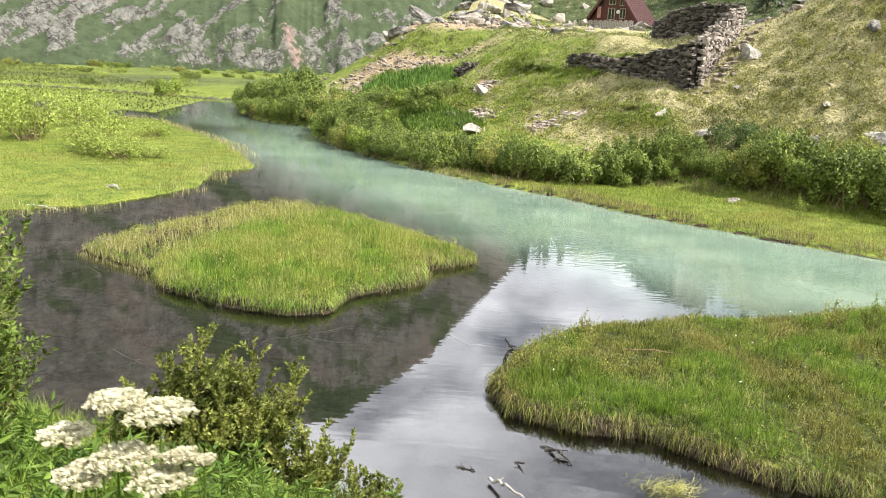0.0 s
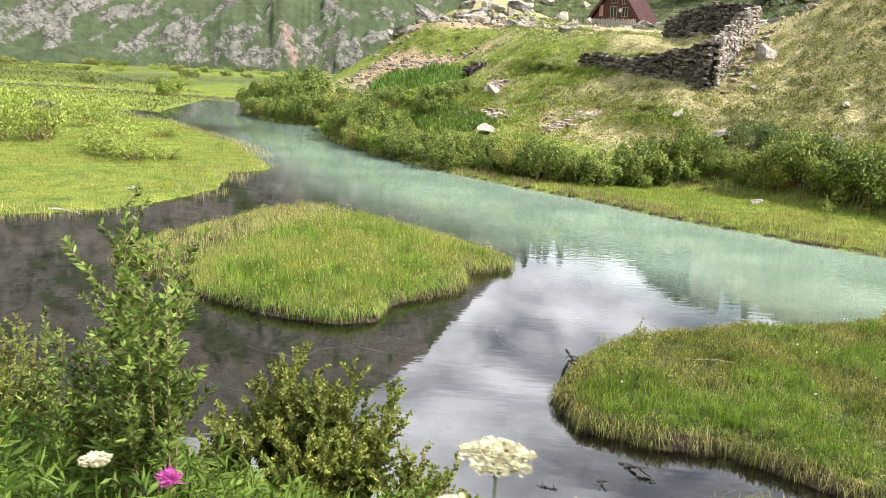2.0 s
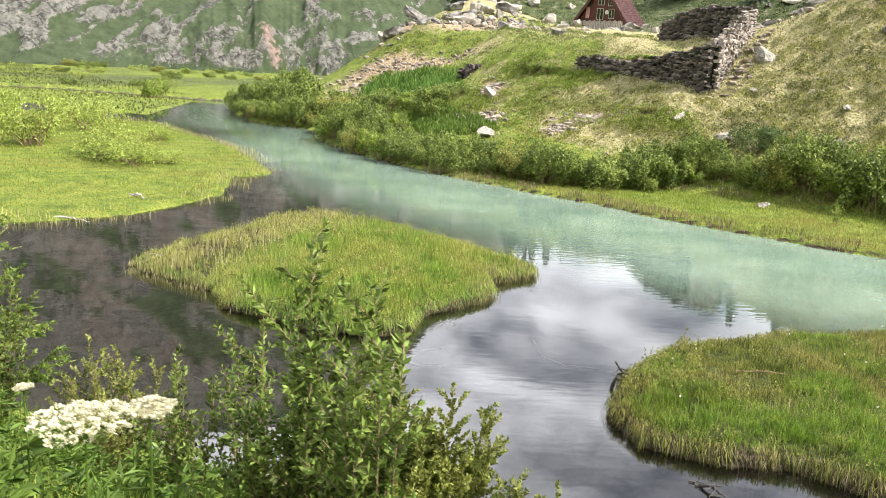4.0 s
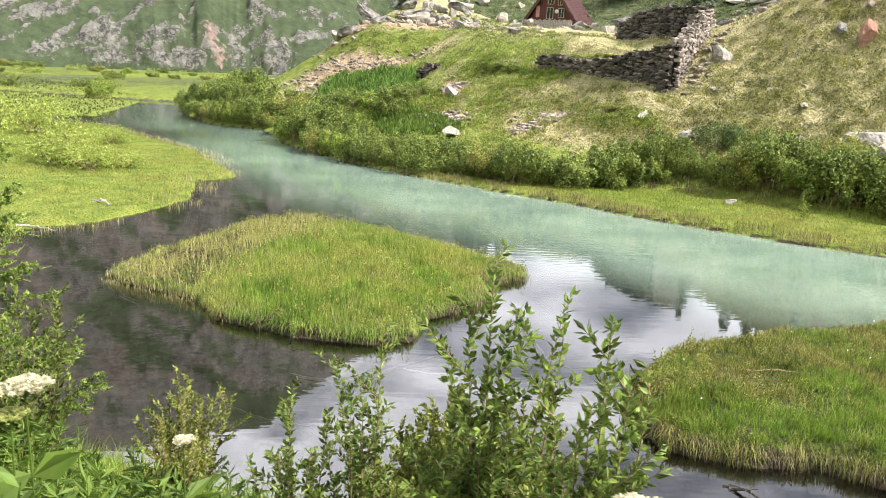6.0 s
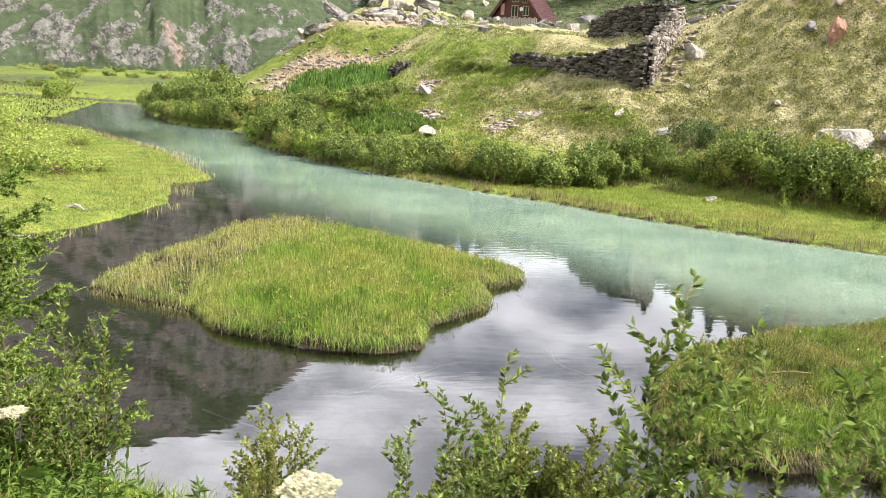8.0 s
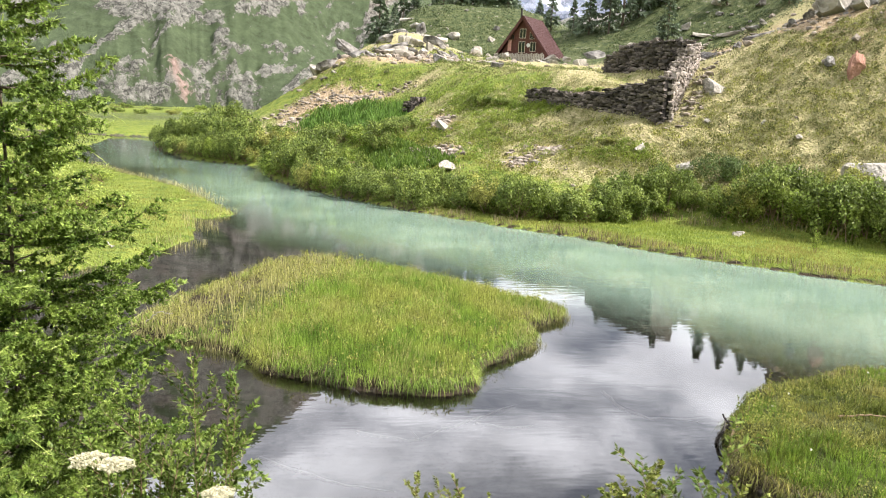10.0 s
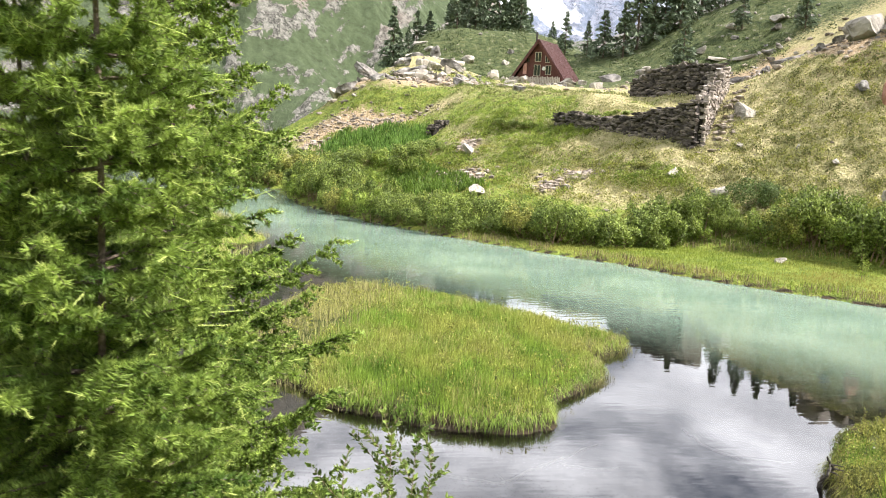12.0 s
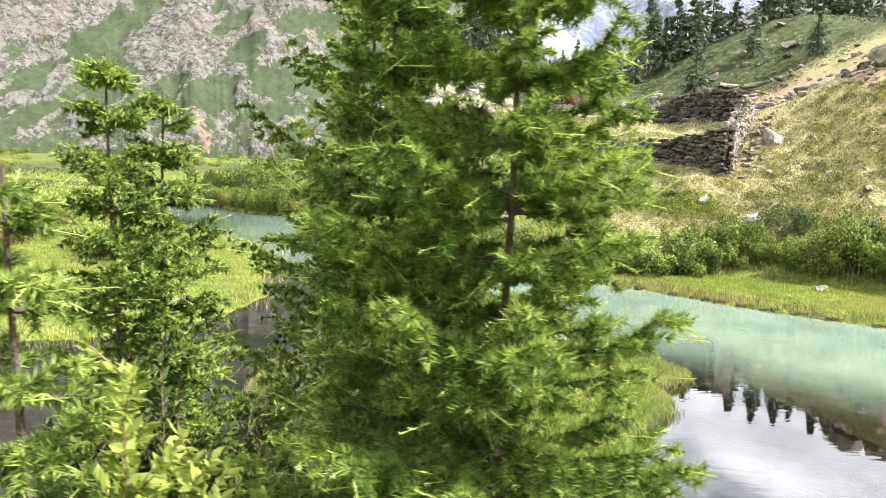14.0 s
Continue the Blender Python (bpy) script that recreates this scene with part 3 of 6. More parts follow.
def mountain(name, label, mat_, base, crest, az_list, elev_list, a0, a1, seed, rough, fine=0.36, stony=0.42):
    """A range seen from the river: its foot at 'base' metres, its crest at 'crest' metres and so many degrees high by bearing."""
    rr = np.concatenate([np.linspace(base - 30, base + 70, 30, endpoint=False), np.linspace(base + 70, crest * 1.25, 90)])
    aa = np.arange(a0, a1, fine)
    x, y, f = polar_grid((-5.0, 0.0), rr, aa)
    az, r = np.degrees(np.arctan2(x + 5, y)), np.hypot(x + 5, y)
    foot = base + 14 * fbm(az, az * 0, 9, 3, seed + 1)
    s = (r - foot) / (crest - foot)
    z = np.tan(np.radians(np.interp(az, az_list, elev_list))) * crest * (np.clip(s, 0, 1) - 1.2 * np.maximum(s - 1, 0))
    lump = fbm(x, y, crest * 0.12, 6, seed + 3, ridged=True)
    z = z + rough * lump * smooth(s, 0, 0.12)
    # ledges: rock steps that run obliquely up the flank
    ledge = fbm(x * 0.6 + y * 0.35, y * 0.8 - x * 0.5, 17, 5, seed + 7)
    bare = stony + 0.50 * ledge + 0.10 * lump + 0.27 * smooth(s, 0.08, 0.35)
    z += 2.8 * smooth(ledge, 0.05, 0.3) * smooth(s, 0, 0.05) + 1.2 * fbm(x, y, 6, 4, seed + 9, ridged=True) * smooth(ledge, -0.1, 0.3) * smooth(s, 0, 0.02)
    pink = np.zeros_like(x)
    z = np.where(s < 0, -3 + s, z)
    me_ = raw_mesh(name, np.stack([x, y, z], 1), f, [mat_], soft=True)
    me_.attributes.new("bare", "FLOAT", "POINT").data.foreach_set("value", np.clip(bare, 0, 1).astype(np.float32))
    me_.attributes.new("pink", "FLOAT", "POINT").data.foreach_set("value", np.clip(pink, 0, 1).astype(np.float32))
    return tagged(new(name, me_), label, "mountain", kind="structure")


def slab_flank(label, mat_, seed=71, base=262.0, crest=820.0, rough=22.0):
    """The great flank over the meadow: turf crossed by oblique bands of pale slabs, broken crags along its foot."""
    rr = np.concatenate([np.linspace(232, 330, 90, endpoint=False), np.linspace(330, 600, 130, endpoint=False), np.linspace(600, 1025, 36)])
    aa = np.concatenate([np.arange(-75, -38, 0.7), np.arange(-38, 6, 0.13), np.arange(6, 15.1, 0.5)])
    x, y, f = polar_grid((-5.0, 0.0), rr, aa)
    az, r = np.degrees(np.arctan2(x + 5, y)), np.hypot(x + 5, y)
    foot = base + 14 * fbm(az, az * 0, 9, 3, seed + 1)
    s = (r - foot) / (crest - foot)
    z = np.tan(np.radians(np.interp(az, [-75, -40, -22, -9, -2, 3, 8, 13], [20, 25, 26, 25.5, 21, 15, 9, 5]))) * crest * (np.clip(s, 0, 1) - 1.2 * np.maximum(s - 1, 0))
    lump = fbm(x, y, crest * 0.12, 6, seed + 3, ridged=True)
    z = z + rough * lump * smooth(s, 0, 0.12)
    el = np.degrees(np.arctan2(z, r))
    tilt = radians(24 + 8)
    along, across = az * math.cos(tilt) + el * math.sin(tilt), -az * math.sin(tilt) + el * math.cos(tilt)
    band = fbm(along, across * 2.6, 4.2, 6, seed + 21, ridged=True) + 0.55 * fbm(along, across * 1.6, 6.5, 3, seed + 23) + 0.45 * fbm(along, across * 2.0, 0.9, 4, seed + 25)
    # slabs crowd from 4 degrees up, partly standing in for pale haze there
    slabs = smooth(band + 0.32 * smooth(-az, 20, 28) + 0.22 * smooth(el, 4, 8), 0.28, 0.60) * smooth(s, 0.0, 0.02)
    crack = fbm(along * 2.2, across, 1.0, 5, seed + 27, ridged=True)
    z += slabs * (0.7 + 0.9 * crack + 0.8 * fbm(along, across * 3, 0.8, 4, seed + 29, ridged=True))
    # crags at the foot
    d = r - foot - 5.0 * fbm(x, y, 11, 5, seed + 11)
    reach = smooth(az, -24, -20) * (1 - smooth(az, -8, -5))
    high = (2.5 + 7.5 * np.exp(-((az + 11.5) / 3.0) ** 2) + 2.2 * np.exp(-((az + 17.5) / 2.5) ** 2)) * (0.75 + 0.5 * fbm(az, az * 0, 1.1, 4, seed + 12)) * reach
    crag = smooth(d, -1, 2) * (1 - smooth(d, 9, 16)) * reach
    z += np.where(d > 0, high * (0.65 * smooth(d, 0, 4) + 0.35 * smooth(d, 6, 10)) * (1 - 0.8 * smooth(d, 14, 55)), 0)
    z += 1.4 * crag * fbm(along * 2.4, across, 0.9, 4, seed + 14, ridged=True)
    bare = np.maximum(0.30 + 0.46 * slabs + 0.12 * crack, crag * (0.62 + 0.35 * fbm(along, across * 2, 0.9, 4, seed + 13)))
    pink = np.exp(-((az + 12.3 + 0.55 * (el - 0.6)) / 0.42) ** 2) * crag * (1 - smooth(el, 1.8, 2.6)) + 0.25 * smooth(fbm(along, across * 3, 3.0, 3, seed + 31), 0.1, 0.4) * smooth(el, 5, 8)
    z = np.where(s < 0, -3 + s, z)
    me_ = raw_mesh("mountain", np.stack([x, y, z], 1), f, [mat_], soft=True)
    me_.attributes.new("bare", "FLOAT", "POINT").data.foreach_set("value", np.clip(bare, 0, 1).astype(np.float32))
    me_.attributes.new("pink", "FLOAT", "POINT").data.foreach_set("value", np.clip(pink, 0, 1).astype(np.float32))
    return tagged(new("mountain", me_), label, "mountain", kind="structure")


slab_flank("green mountain flank with oblique bands of pale slabs", mountain_material("alpine_flank", (0.041, 0.055, 0.029), (0.066, 0.066, 0.058), (0.265, 0.260, 0.230)))
mountain("mountain", "wooded rocky slope beyond the hut", mountain_material("wooded_slope", (0.04, 0.055, 0.03), (0.10, 0.095, 0.09), (0.26, 0.25, 0.23)),
         330, 900, [8, 14, 18, 22, 30, 45, 75], [4, 6, 6.5, 8.5, 12, 15, 18], 8, 75, 73, 12)
# grass and rock tinted blue-grey: the haze of distance is in the colour
mountain("mountain", "distant peak with snow patches, blue-grey haze in its colours", mountain_material("hazy_far_peak", (0.10, 0.12, 0.16), (0.16, 0.185, 0.24), (0.28, 0.30, 0.36), 1.0, 0.006),
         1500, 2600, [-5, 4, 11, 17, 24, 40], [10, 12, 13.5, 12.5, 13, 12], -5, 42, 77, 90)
mountain("mountain", "rocky valley side behind the footpath", mountain_material("back_slope", (0.05, 0.08, 0.03), (0.10, 0.095, 0.09), (0.28, 0.26, 0.24)),
         200, 800, [75, 120, 180, 240, 285], [18, 20, 22, 22, 20], 75, 285, 79, 20, 1.5)


# ---- shapes ----
def blades(points, high, wide, lean=0.35, seed=1, wind=(0.0, 0.0)):
    """Grass: a bent tapered blade of two faces on each point; high may be an array."""
    r = np.random.default_rng(seed)
    n = len(points)
    a = r.uniform(0, 2 * np.pi, n)
    h = np.asarray(high) * r.uniform(0.55, 1.15, n)
    w = wide * r.uniform(0.7, 1.3, n) * 0.5
    side = np.stack([np.cos(a), np.sin(a), np.zeros(n)], 1) * w[:, None]
    b = r.uniform(0, 2 * np.pi, n)
    tilt = lean * r.uniform(0.1, 1.0, n) * h
    out = np.stack([np.cos(b) * tilt + wind[0] * h, np.sin(b) * tilt + wind[1] * h, np.zeros(n)], 1)
    up = np.stack([np.zeros(n), np.zeros(n), h], 1)
    p = np.asarray(points)
    v = np.stack([p - side, p + side, p + up * 0.6 + out * 0.4 + side * 0.75, p + up * 0.6 + out * 0.4 - side * 0.75, p + up * 0.97 + out], 1)
    i = np.arange(n)[:, None] * 5
    return v.reshape(-1, 3), [i + np.array([0, 1, 2, 3]), i + np.array([3, 2, 4])]


def tufts(points, high, per, wide, spread=0.1, lean=0.7, seed=1):
    """Tussocks: each point carries a fountain of bent blades, upright in the middle and leaning out at the rim."""
    r = np.random.default_rng(seed)
    k = np.repeat(np.arange(len(points)), per)
    n = len(k)
    a, q = r.uniform(0, 2 * np.pi, n), np.sqrt(r.uniform(0, 1, n))
    rim = np.stack([np.cos(a), np.sin(a), np.zeros(n)], 1)
    p = np.asarray(points)[k] + rim * (q * spread)[:, None]
    h = np.broadcast_to(high, len(points))[k] * (1 - 0.4 * q * q) * r.uniform(0.65, 1.15, n)
    out = rim * (h * lean * (0.12 + 0.88 * q) * r.uniform(0.4, 1.2, n))[:, None] + r.normal(size=(n, 3)) * [0.03, 0.03, 0]
    b = r.uniform(0, 2 * np.pi, n)
    side = np.stack([np.cos(b), np.sin(b), np.zeros(n)], 1) * (wide * 0.5 * r.uniform(0.7, 1.3, n))[:, None]
    up = np.stack([np.zeros(n), np.zeros(n), h], 1)
    v = np.stack([p - side, p + side, p + up * 0.62 + out * 0.35 + side * 0.75, p + up * 0.62 + out * 0.35 - side * 0.75, p + up * 0.95 + out], 1)
    i = np.arange(n)[:, None] * 5
    return v.reshape(-1, 3), [i + np.array([0, 1, 2, 3]), i + np.array([3, 2, 4])]


def fringe(poly, count, length, wide, drop, seed, east=12.5):
    """Blades that arch out over the lip of an island and hang towards the water."""
    r = np.random.default_rng(seed)
    a = np.array(poly, float)
    e = np.roll(a, -1, axis=0) - a
    ln = np.hypot(e[:, 0], e[:, 1])
    turning = np.sign(np.sum(a[:, 0] * np.roll(a[:, 1], -1) - np.roll(a[:, 0], -1) * a[:, 1]))
    k = r.choice(len(a), count, p=ln / ln.sum())
    base = a[k] + e[k] * r.random(count)[:, None]
    out = np.stack([e[k, 1], -e[k, 0]], 1) / ln[k][:, None] * turning
    at = np.full(count, -0.6)
    for step in np.linspace(-0.6, 0.5, 23):
        q = base + out * step
        at = np.where(ground_height(q[:, 0], q[:, 1]) > 0.10, step, at)
    q = base + out * (at - r.uniform(-0.05, 0.16, count))[:, None]
    k = (q[:, 0] < east) & (value_noise(q[:, 0] / 0.35, q[:, 1] / 0.35, seed) + 0.5 * r.random(count) > 0.55)
    q, out = q[k], out[k]
    n = len(q)
    p = np.stack([q[:, 0], q[:, 1], ground_height(q[:, 0], q[:, 1])], 1)
    a = np.arctan2(out[:, 1], out[:, 0]) + r.normal(size=n) * 0.7
    o = np.stack([np.cos(a), np.sin(a), np.zeros(n)], 1) * (length * r.uniform(0.5, 1.2, n))[:, None]
    z = np.array([0, 0, 1.0])
    rise = (length * r.uniform(0.05, 0.9, n))[:, None] * z
    side = np.stack([-np.sin(a), np.cos(a), np.zeros(n)], 1) * (wide * 0.5 * r.uniform(0.7, 1.3, n))[:, None]
    fall = (drop * r.uniform(0.2, 1.0, n))[:, None] * z
    m1, m2, tip = p + o * 0.35 + rise, p + o * 0.75 + rise * 0.7 - fall * 0.35, p + o - fall
    v = np.stack([p - side, p + side, m1 + side, m1 - side, m2 + side * 0.7, m2 - side * 0.7, tip], 1)
    i = np.arange(n)[:, None] * 7
    return v.reshape(-1, 3), [i + np.array([0, 1, 2, 3]), i + np.array([3, 2, 4, 5]), i + np.array([5, 4, 6])]


def scatter(poly, count, seed, margin=0.0, deepest=1e9):
    """Random points on the ground inside a polygon, at least margin metres from its edge."""
    r = np.random.default_rng(seed)
    p = np.array(poly, float)
    lo, hi = p.min(0), p.max(0)
    x, y = r.uniform(lo[0], hi[0], count * 6), r.uniform(lo[1], hi[1], count * 6)
    d = inside(poly, x, y)
    k = (d > margin) & (d < deepest)
    x, y = x[k][:count], y[k][:count]
    return np.stack([x, y, ground_height(x, y)], 1)


def stuff(name, verts, faces, mats, label, category="grass"):
    return tagged(new(name, raw_mesh(name, verts, faces, mats)), label, category, kind="stuff")


def leaves(points, along, length, width, seed=1, fold=0.15, face=None):
    """Pointed leaves: a four-sided leaf from each point along its direction, its blade turned at random or towards 'face'."""
    r = np.random.default_rng(seed)
    n = len(points)
    d = along / np.linalg.norm(along, axis=1, keepdims=True)
    s = np.cross(d, r.normal(size=(n, 3)) if face is None else face + 0.45 * r.normal(size=(n, 3)))
    s /= np.linalg.norm(s, axis=1, keepdims=True) + 1e-9
    q = np.cross(s, d)
    ln = (length * r.uniform(0.6, 1.2, n))[:, None]
    wd = (width * r.uniform(0.7, 1.2, n))[:, None] * 0.5
    p = np.asarray(points)
    v = np.stack([p, p + d * ln * 0.45 + s * wd + q * wd * fold, p + d * ln - q * ln * 0.08, p + d * ln * 0.45 - s * wd + q * wd * fold], 1)
    i = np.arange(n)[:, None] * 4
    return v.reshape(-1, 3), [i + np.array([0, 1, 2]), i + np.array([0, 2, 3])]


def rods(a, b, ra, rb, sides=4):
    """Tapered straight rods from points a to points b."""
    a, b = np.asarray(a, float), np.asarray(b, float)
    n = len(a)
    d = b - a
    d /= np.linalg.norm(d, axis=1, keepdims=True) + 1e-9
    ref = np.where(np.abs(d[:, 2:3]) > 0.9, [[1.0, 0, 0]], [[0, 0, 1.0]])
    u = np.cross(d, ref)
    u /= np.linalg.norm(u, axis=1, keepdims=True)
    w = np.cross(d, u)
    ra, rb = np.broadcast_to(ra, n)[:, None], np.broadcast_to(rb, n)[:, None]
    t = np.arange(sides) * 2 * np.pi / sides
    ring = [np.cos(k) * u + np.sin(k) * w for k in t]
    v = np.stack([a + ra * o for o in ring] + [b + rb * o for o in ring], 1)
    i = np.arange(n)[:, None] * 2 * sides
    f = [i + np.array([k, (k + 1) % sides, sides + (k + 1) % sides, sides + k]) for k in range(sides)]
    return v.reshape(-1, 3), np.concatenate(f)


def tube(points, radii, sides=7):
    """A round stem along a line of points, in one piece."""
    p_, r_ = np.asarray(points, float), np.asarray(radii, float)
    d = np.gradient(p_, axis=0)
    d /= np.linalg.norm(d, axis=1, keepdims=True) + 1e-9
    u = np.cross(d, np.where(np.abs(d[:, 2:3]) > 0.9, [[1.0, 0, 0]], [[0, 0, 1.0]]))
    u /= np.linalg.norm(u, axis=1, keepdims=True) + 1e-9
    w = np.cross(d, u)
    a = np.arange(sides) * 2 * np.pi / sides
    v = p_[:, None] + r_[:, None, None] * (np.cos(a)[None, :, None] * u[:, None] + np.sin(a)[None, :, None] * w[:, None])
    i = np.arange((len(p_) - 1) * sides).reshape(-1, sides)
    j = np.roll(i, -1, axis=1)
    return v.reshape(-1, 3), np.stack([i, j, j + sides, i + sides], 2).reshape(-1, 4)


def joined(pieces):
    """Several (verts, faces, material index) as one."""
    vs, fs, ms, o = [], {3: [], 4: []}, {3: [], 4: []}, 0
    for v, f, m in pieces:
        for g in (f if isinstance(f, list) else [f]):
            fs[g.shape[1]].append(g + o)
            ms[g.shape[1]].append(np.full(len(g), m))
        vs.append(v)
        o += len(v)
    faces = [np.concatenate(fs[k]) for k in (3, 4) if fs[k]]
    return np.concatenate(vs), faces, np.concatenate([np.concatenate(ms[k]) for k in (3, 4) if ms[k]])


def rock_mesh(name, size, seed, mat_, detail=3, cuts=15):
    """A broken boulder: a ball cut flat by random planes, then roughened; it sits with its foot under z = 0."""
    r = np.random.default_rng(seed)
    bm = bmesh.new()
    bmesh.ops.create_icosphere(bm, subdivisions=detail, radius=1.0)
    v = np.array([p.co[:] for p in bm.verts])
    f = np.array([[p.index for p in q.verts] for q in bm.faces])
    bm.free()
    for _ in range(cuts):
        nrm = r.normal(size=3)
        nrm /= np.linalg.norm(nrm)
        v -= np.maximum(v @ nrm - r.uniform(0.32, 0.72), 0)[:, None] * nrm
    v *= 1 + 0.04 * r.normal(size=(len(v), 1))
    v *= np.array(size) * 0.72
    v[:, 2] += size[2] * 0.30
    return raw_mesh(name, v, f, [mat_])


def boulder(label, x, y, size, seed, mat_=None, turn=0, name="boulder", tilt=0, z=None, group="", sink=0.0):
    me_ = rock_mesh(name, size, seed, mat_ or ROCK)
    ob = new(name, me_)
    ob.matrix_world = pose(x, y, (height(x, y) if z is None else z) - sink, tilt, 0, turn)
    return tagged(ob, label, "rock", group)


# ---- grasses ----
def edge_factor(poly, p, a, b):
    return smooth(inside(poly, p[:, 0], p[:, 1]), a, b)


p = scatter(ISLAND, 5200, 101, 0.02)
p = p[(p[:, 2] > 0.12) & (smooth(-p[:, 0] + 0.45 * (p[:, 1] - 21), 8.2, 11.5) < 0.9 * np.random.default_rng(15).random(len(p)) + 0.1)]
hgt = (0.26 + 0.16 * edge_factor(ISLAND, p, 0, 1.2)) * (0.62 + 0.45 * value_noise(p[:, 0] / 1.7, p[:, 1] / 1.7, 3) + 0.35 * value_noise(p[:, 0] / 0.5, p[:, 1] / 0.5, 33))
stuff("sedge_grass", *tufts(p, hgt, 13, 0.012, 0.16, 0.42, 1), [SEDGE], "dense bright green sedge covering a river island")
p = scatter(ISLAND, 26000, 102, 0.05)
p = p[(p[:, 2] > 0.14) & (value_noise(p[:, 0] / 1.2, p[:, 1] / 1.2, 42) > 0.45)]
stuff("sedge_seed_heads", *blades(p, 0.36, 0.008, 0.5, 11, (0.05, 0.02)), [SEDGE_TIP], "yellowish seed heads over the island's sedge")
p = scatter(ISLAND, 12000, 103, -0.30, 0.40)
p = p[np.maximum(smooth(-p[:, 0], 7.5, 10.5), smooth(p[:, 0], -3.6, -2.4)) > 0.85 * np.random.default_rng(16).random(len(p))]
p = p[value_noise(p[:, 0] / 0.8, p[:, 1] / 0.8, 39) + 0.25 * np.random.default_rng(6).random(len(p)) > 0.55]
stuff("reed_fringe", *blades(p, 0.30, 0.013, 0.35, 2), [REED], "yellowish reeds fringing the river island")
stuff("straw_fringe", *fringe(ISLAND, 2200, 0.20, 0.010, 0.22, 113), [STRAW], "dry straw hanging over the island's edge")
stuff("green_fringe", *fringe(ISLAND, 6000, 0.26, 0.012, 0.22, 118), [SEDGE], "bright sedge leaning over the island's edge")
stuff("root_thatch", *fringe(ISLAND, 3000, 0.12, 0.016, 0.22, 114), [ROOT_MAT], "dark dead roots under the island's edge")
islet_west = [q for q in ISLET if q[0] < 12] + [(12.5, 9.0), (12.5, 20.0)]
islet_west = sorted(islet_west, key=lambda q: math.atan2(q[1] - 14.0, q[0] - 6.0))
p = scatter(islet_west, 6000, 104, 0.02)
p = p[p[:, 2] > 0.14]
wet = value_noise(p[:, 0] / 1.5, p[:, 1] / 1.5, 4) + 0.30 * np.random.default_rng(7).random(len(p))
hgt = (0.15 + 0.07 * edge_factor(ISLET, p, 0, 0.8)) * (0.45 + 0.6 * value_noise(p[:, 0] / 1.3, p[:, 1] / 1.3, 44) + 0.8 * value_noise(p[:, 0] / 0.40, p[:, 1] / 0.40, 34) ** 2)
k = wet < 0.72
stuff("islet_grass", *tufts(p[k], hgt[k], 15, 0.010, 0.12, 0.85, 3), [ISLET_SEDGE], "olive-green tufted grass on a river islet")
k = (wet >= 0.72) | (np.hypot(p[:, 0] - 1.2, p[:, 1] - 12.6) < 1.0)
stuff("islet_grass", *tufts(p[k], hgt[k] * 1.2, 15, 0.010, 0.12, 0.75, 13), [ISLET_BRIGHT], "fresh green tufted grass on a river islet")
p = scatter(islet_west, 9000, 105, 0.05)
p = p[value_noise(p[:, 0] / 0.6, p[:, 1] / 0.6, 45) > 0.5]
stuff("islet_straw", *blades(p, 0.26, 0.006, 0.9, 14), [SEDGE_TIP], "thin straw stalks among the islet's grass")
stuff("straw_fringe", *fringe(ISLET, 6500, 0.20, 0.008, 0.34, 115), [STRAW], "dry straw hanging over an islet's edge")
stuff("green_fringe", *fringe(ISLET, 9000, 0.26, 0.010, 0.26, 117), [ISLET_SEDGE], "green grass hanging over an islet's edge")
stuff("root_thatch", *fringe(ISLET, 8000, 0.13, 0.015, 0.34, 116), [ROOT_MAT], "dark dead roots under an islet's edge")
near_meadow = [(-45, 24), (-19.4, 27.1), (-16.8, 28.8), (-15.4, 31.1), (-14.3, 35.1), (-15.2, 40.3), (-13.5, 42.0), (-14.7, 45.2), (-18.8, 53.5), (-24.6, 61.1), (-30.5, 69.0), (-45, 70)]
p = scatter(near_meadow, 46000, 106, 0.0)
stuff("meadow_grass", *blades(p, 0.17 * (0.35 + 1.0 * value_noise(p[:, 0] / 2.2, p[:, 1] / 2.2, 35)), 0.022, 0.9, 5), [MEADOW], "bright yellow-green wet meadow grass")
p = scatter(near_meadow, 9000, 107, -1.1, 0.7)
p = p[value_noise(p[:, 0] / 1.6, p[:, 1] / 1.6, 46) + 0.3 * np.random.default_rng(8).random(len(p)) > 0.55]
p[:, 2] = np.maximum(p[:, 2], -0.1)
stuff("reed_fringe", *blades(p, 0.38, 0.018, 0.3, 6), [REED], "pale reeds standing in the meadow's edge")
strip_poly = [(-5, 46.8), (0.5, 41.0), (4.1, 37.7), (6.7, 34.6), (10.3, 31.3), (14.7, 27.7), (24, 22), (30, 30), (20, 37), (12, 41.5), (6, 44.5), (-2, 49)]
p = scatter(strip_poly, 34000, 108, 0.0)
stuff("bank_grass", *blades(p, 0.17 * (0.4 + 0.9 * value_noise(p[:, 0] / 1.5, p[:, 1] / 1.5, 36)), 0.022, 0.8, 7), [MEADOW], "bright green grass along the far river bank")
p = scatter(strip_poly, 12000, 109, -0.35, 0.8)
p = p[value_noise(p[:, 0] / 0.9, p[:, 1] / 0.9, 47) + 0.3 * np.random.default_rng(9).random(len(p)) > 0.5]
stuff("reed_fringe", *blades(p, 0.36, 0.024, 0.4, 8), [STRAW], "straw-yellow reeds at the far bank's water line")
hill_poly = [(-12, 63), (-8, 54), (0, 47), (8, 43), (20, 37), (34, 30), (46, 50), (34, 70), (10, 84), (-14, 88), (-16, 74)]
p = scatter(hill_poly, 62000, 110, 0.0)
p = p[value_noise(p[:, 0] / 0.55, p[:, 1] / 0.55, 40) > 0.42]
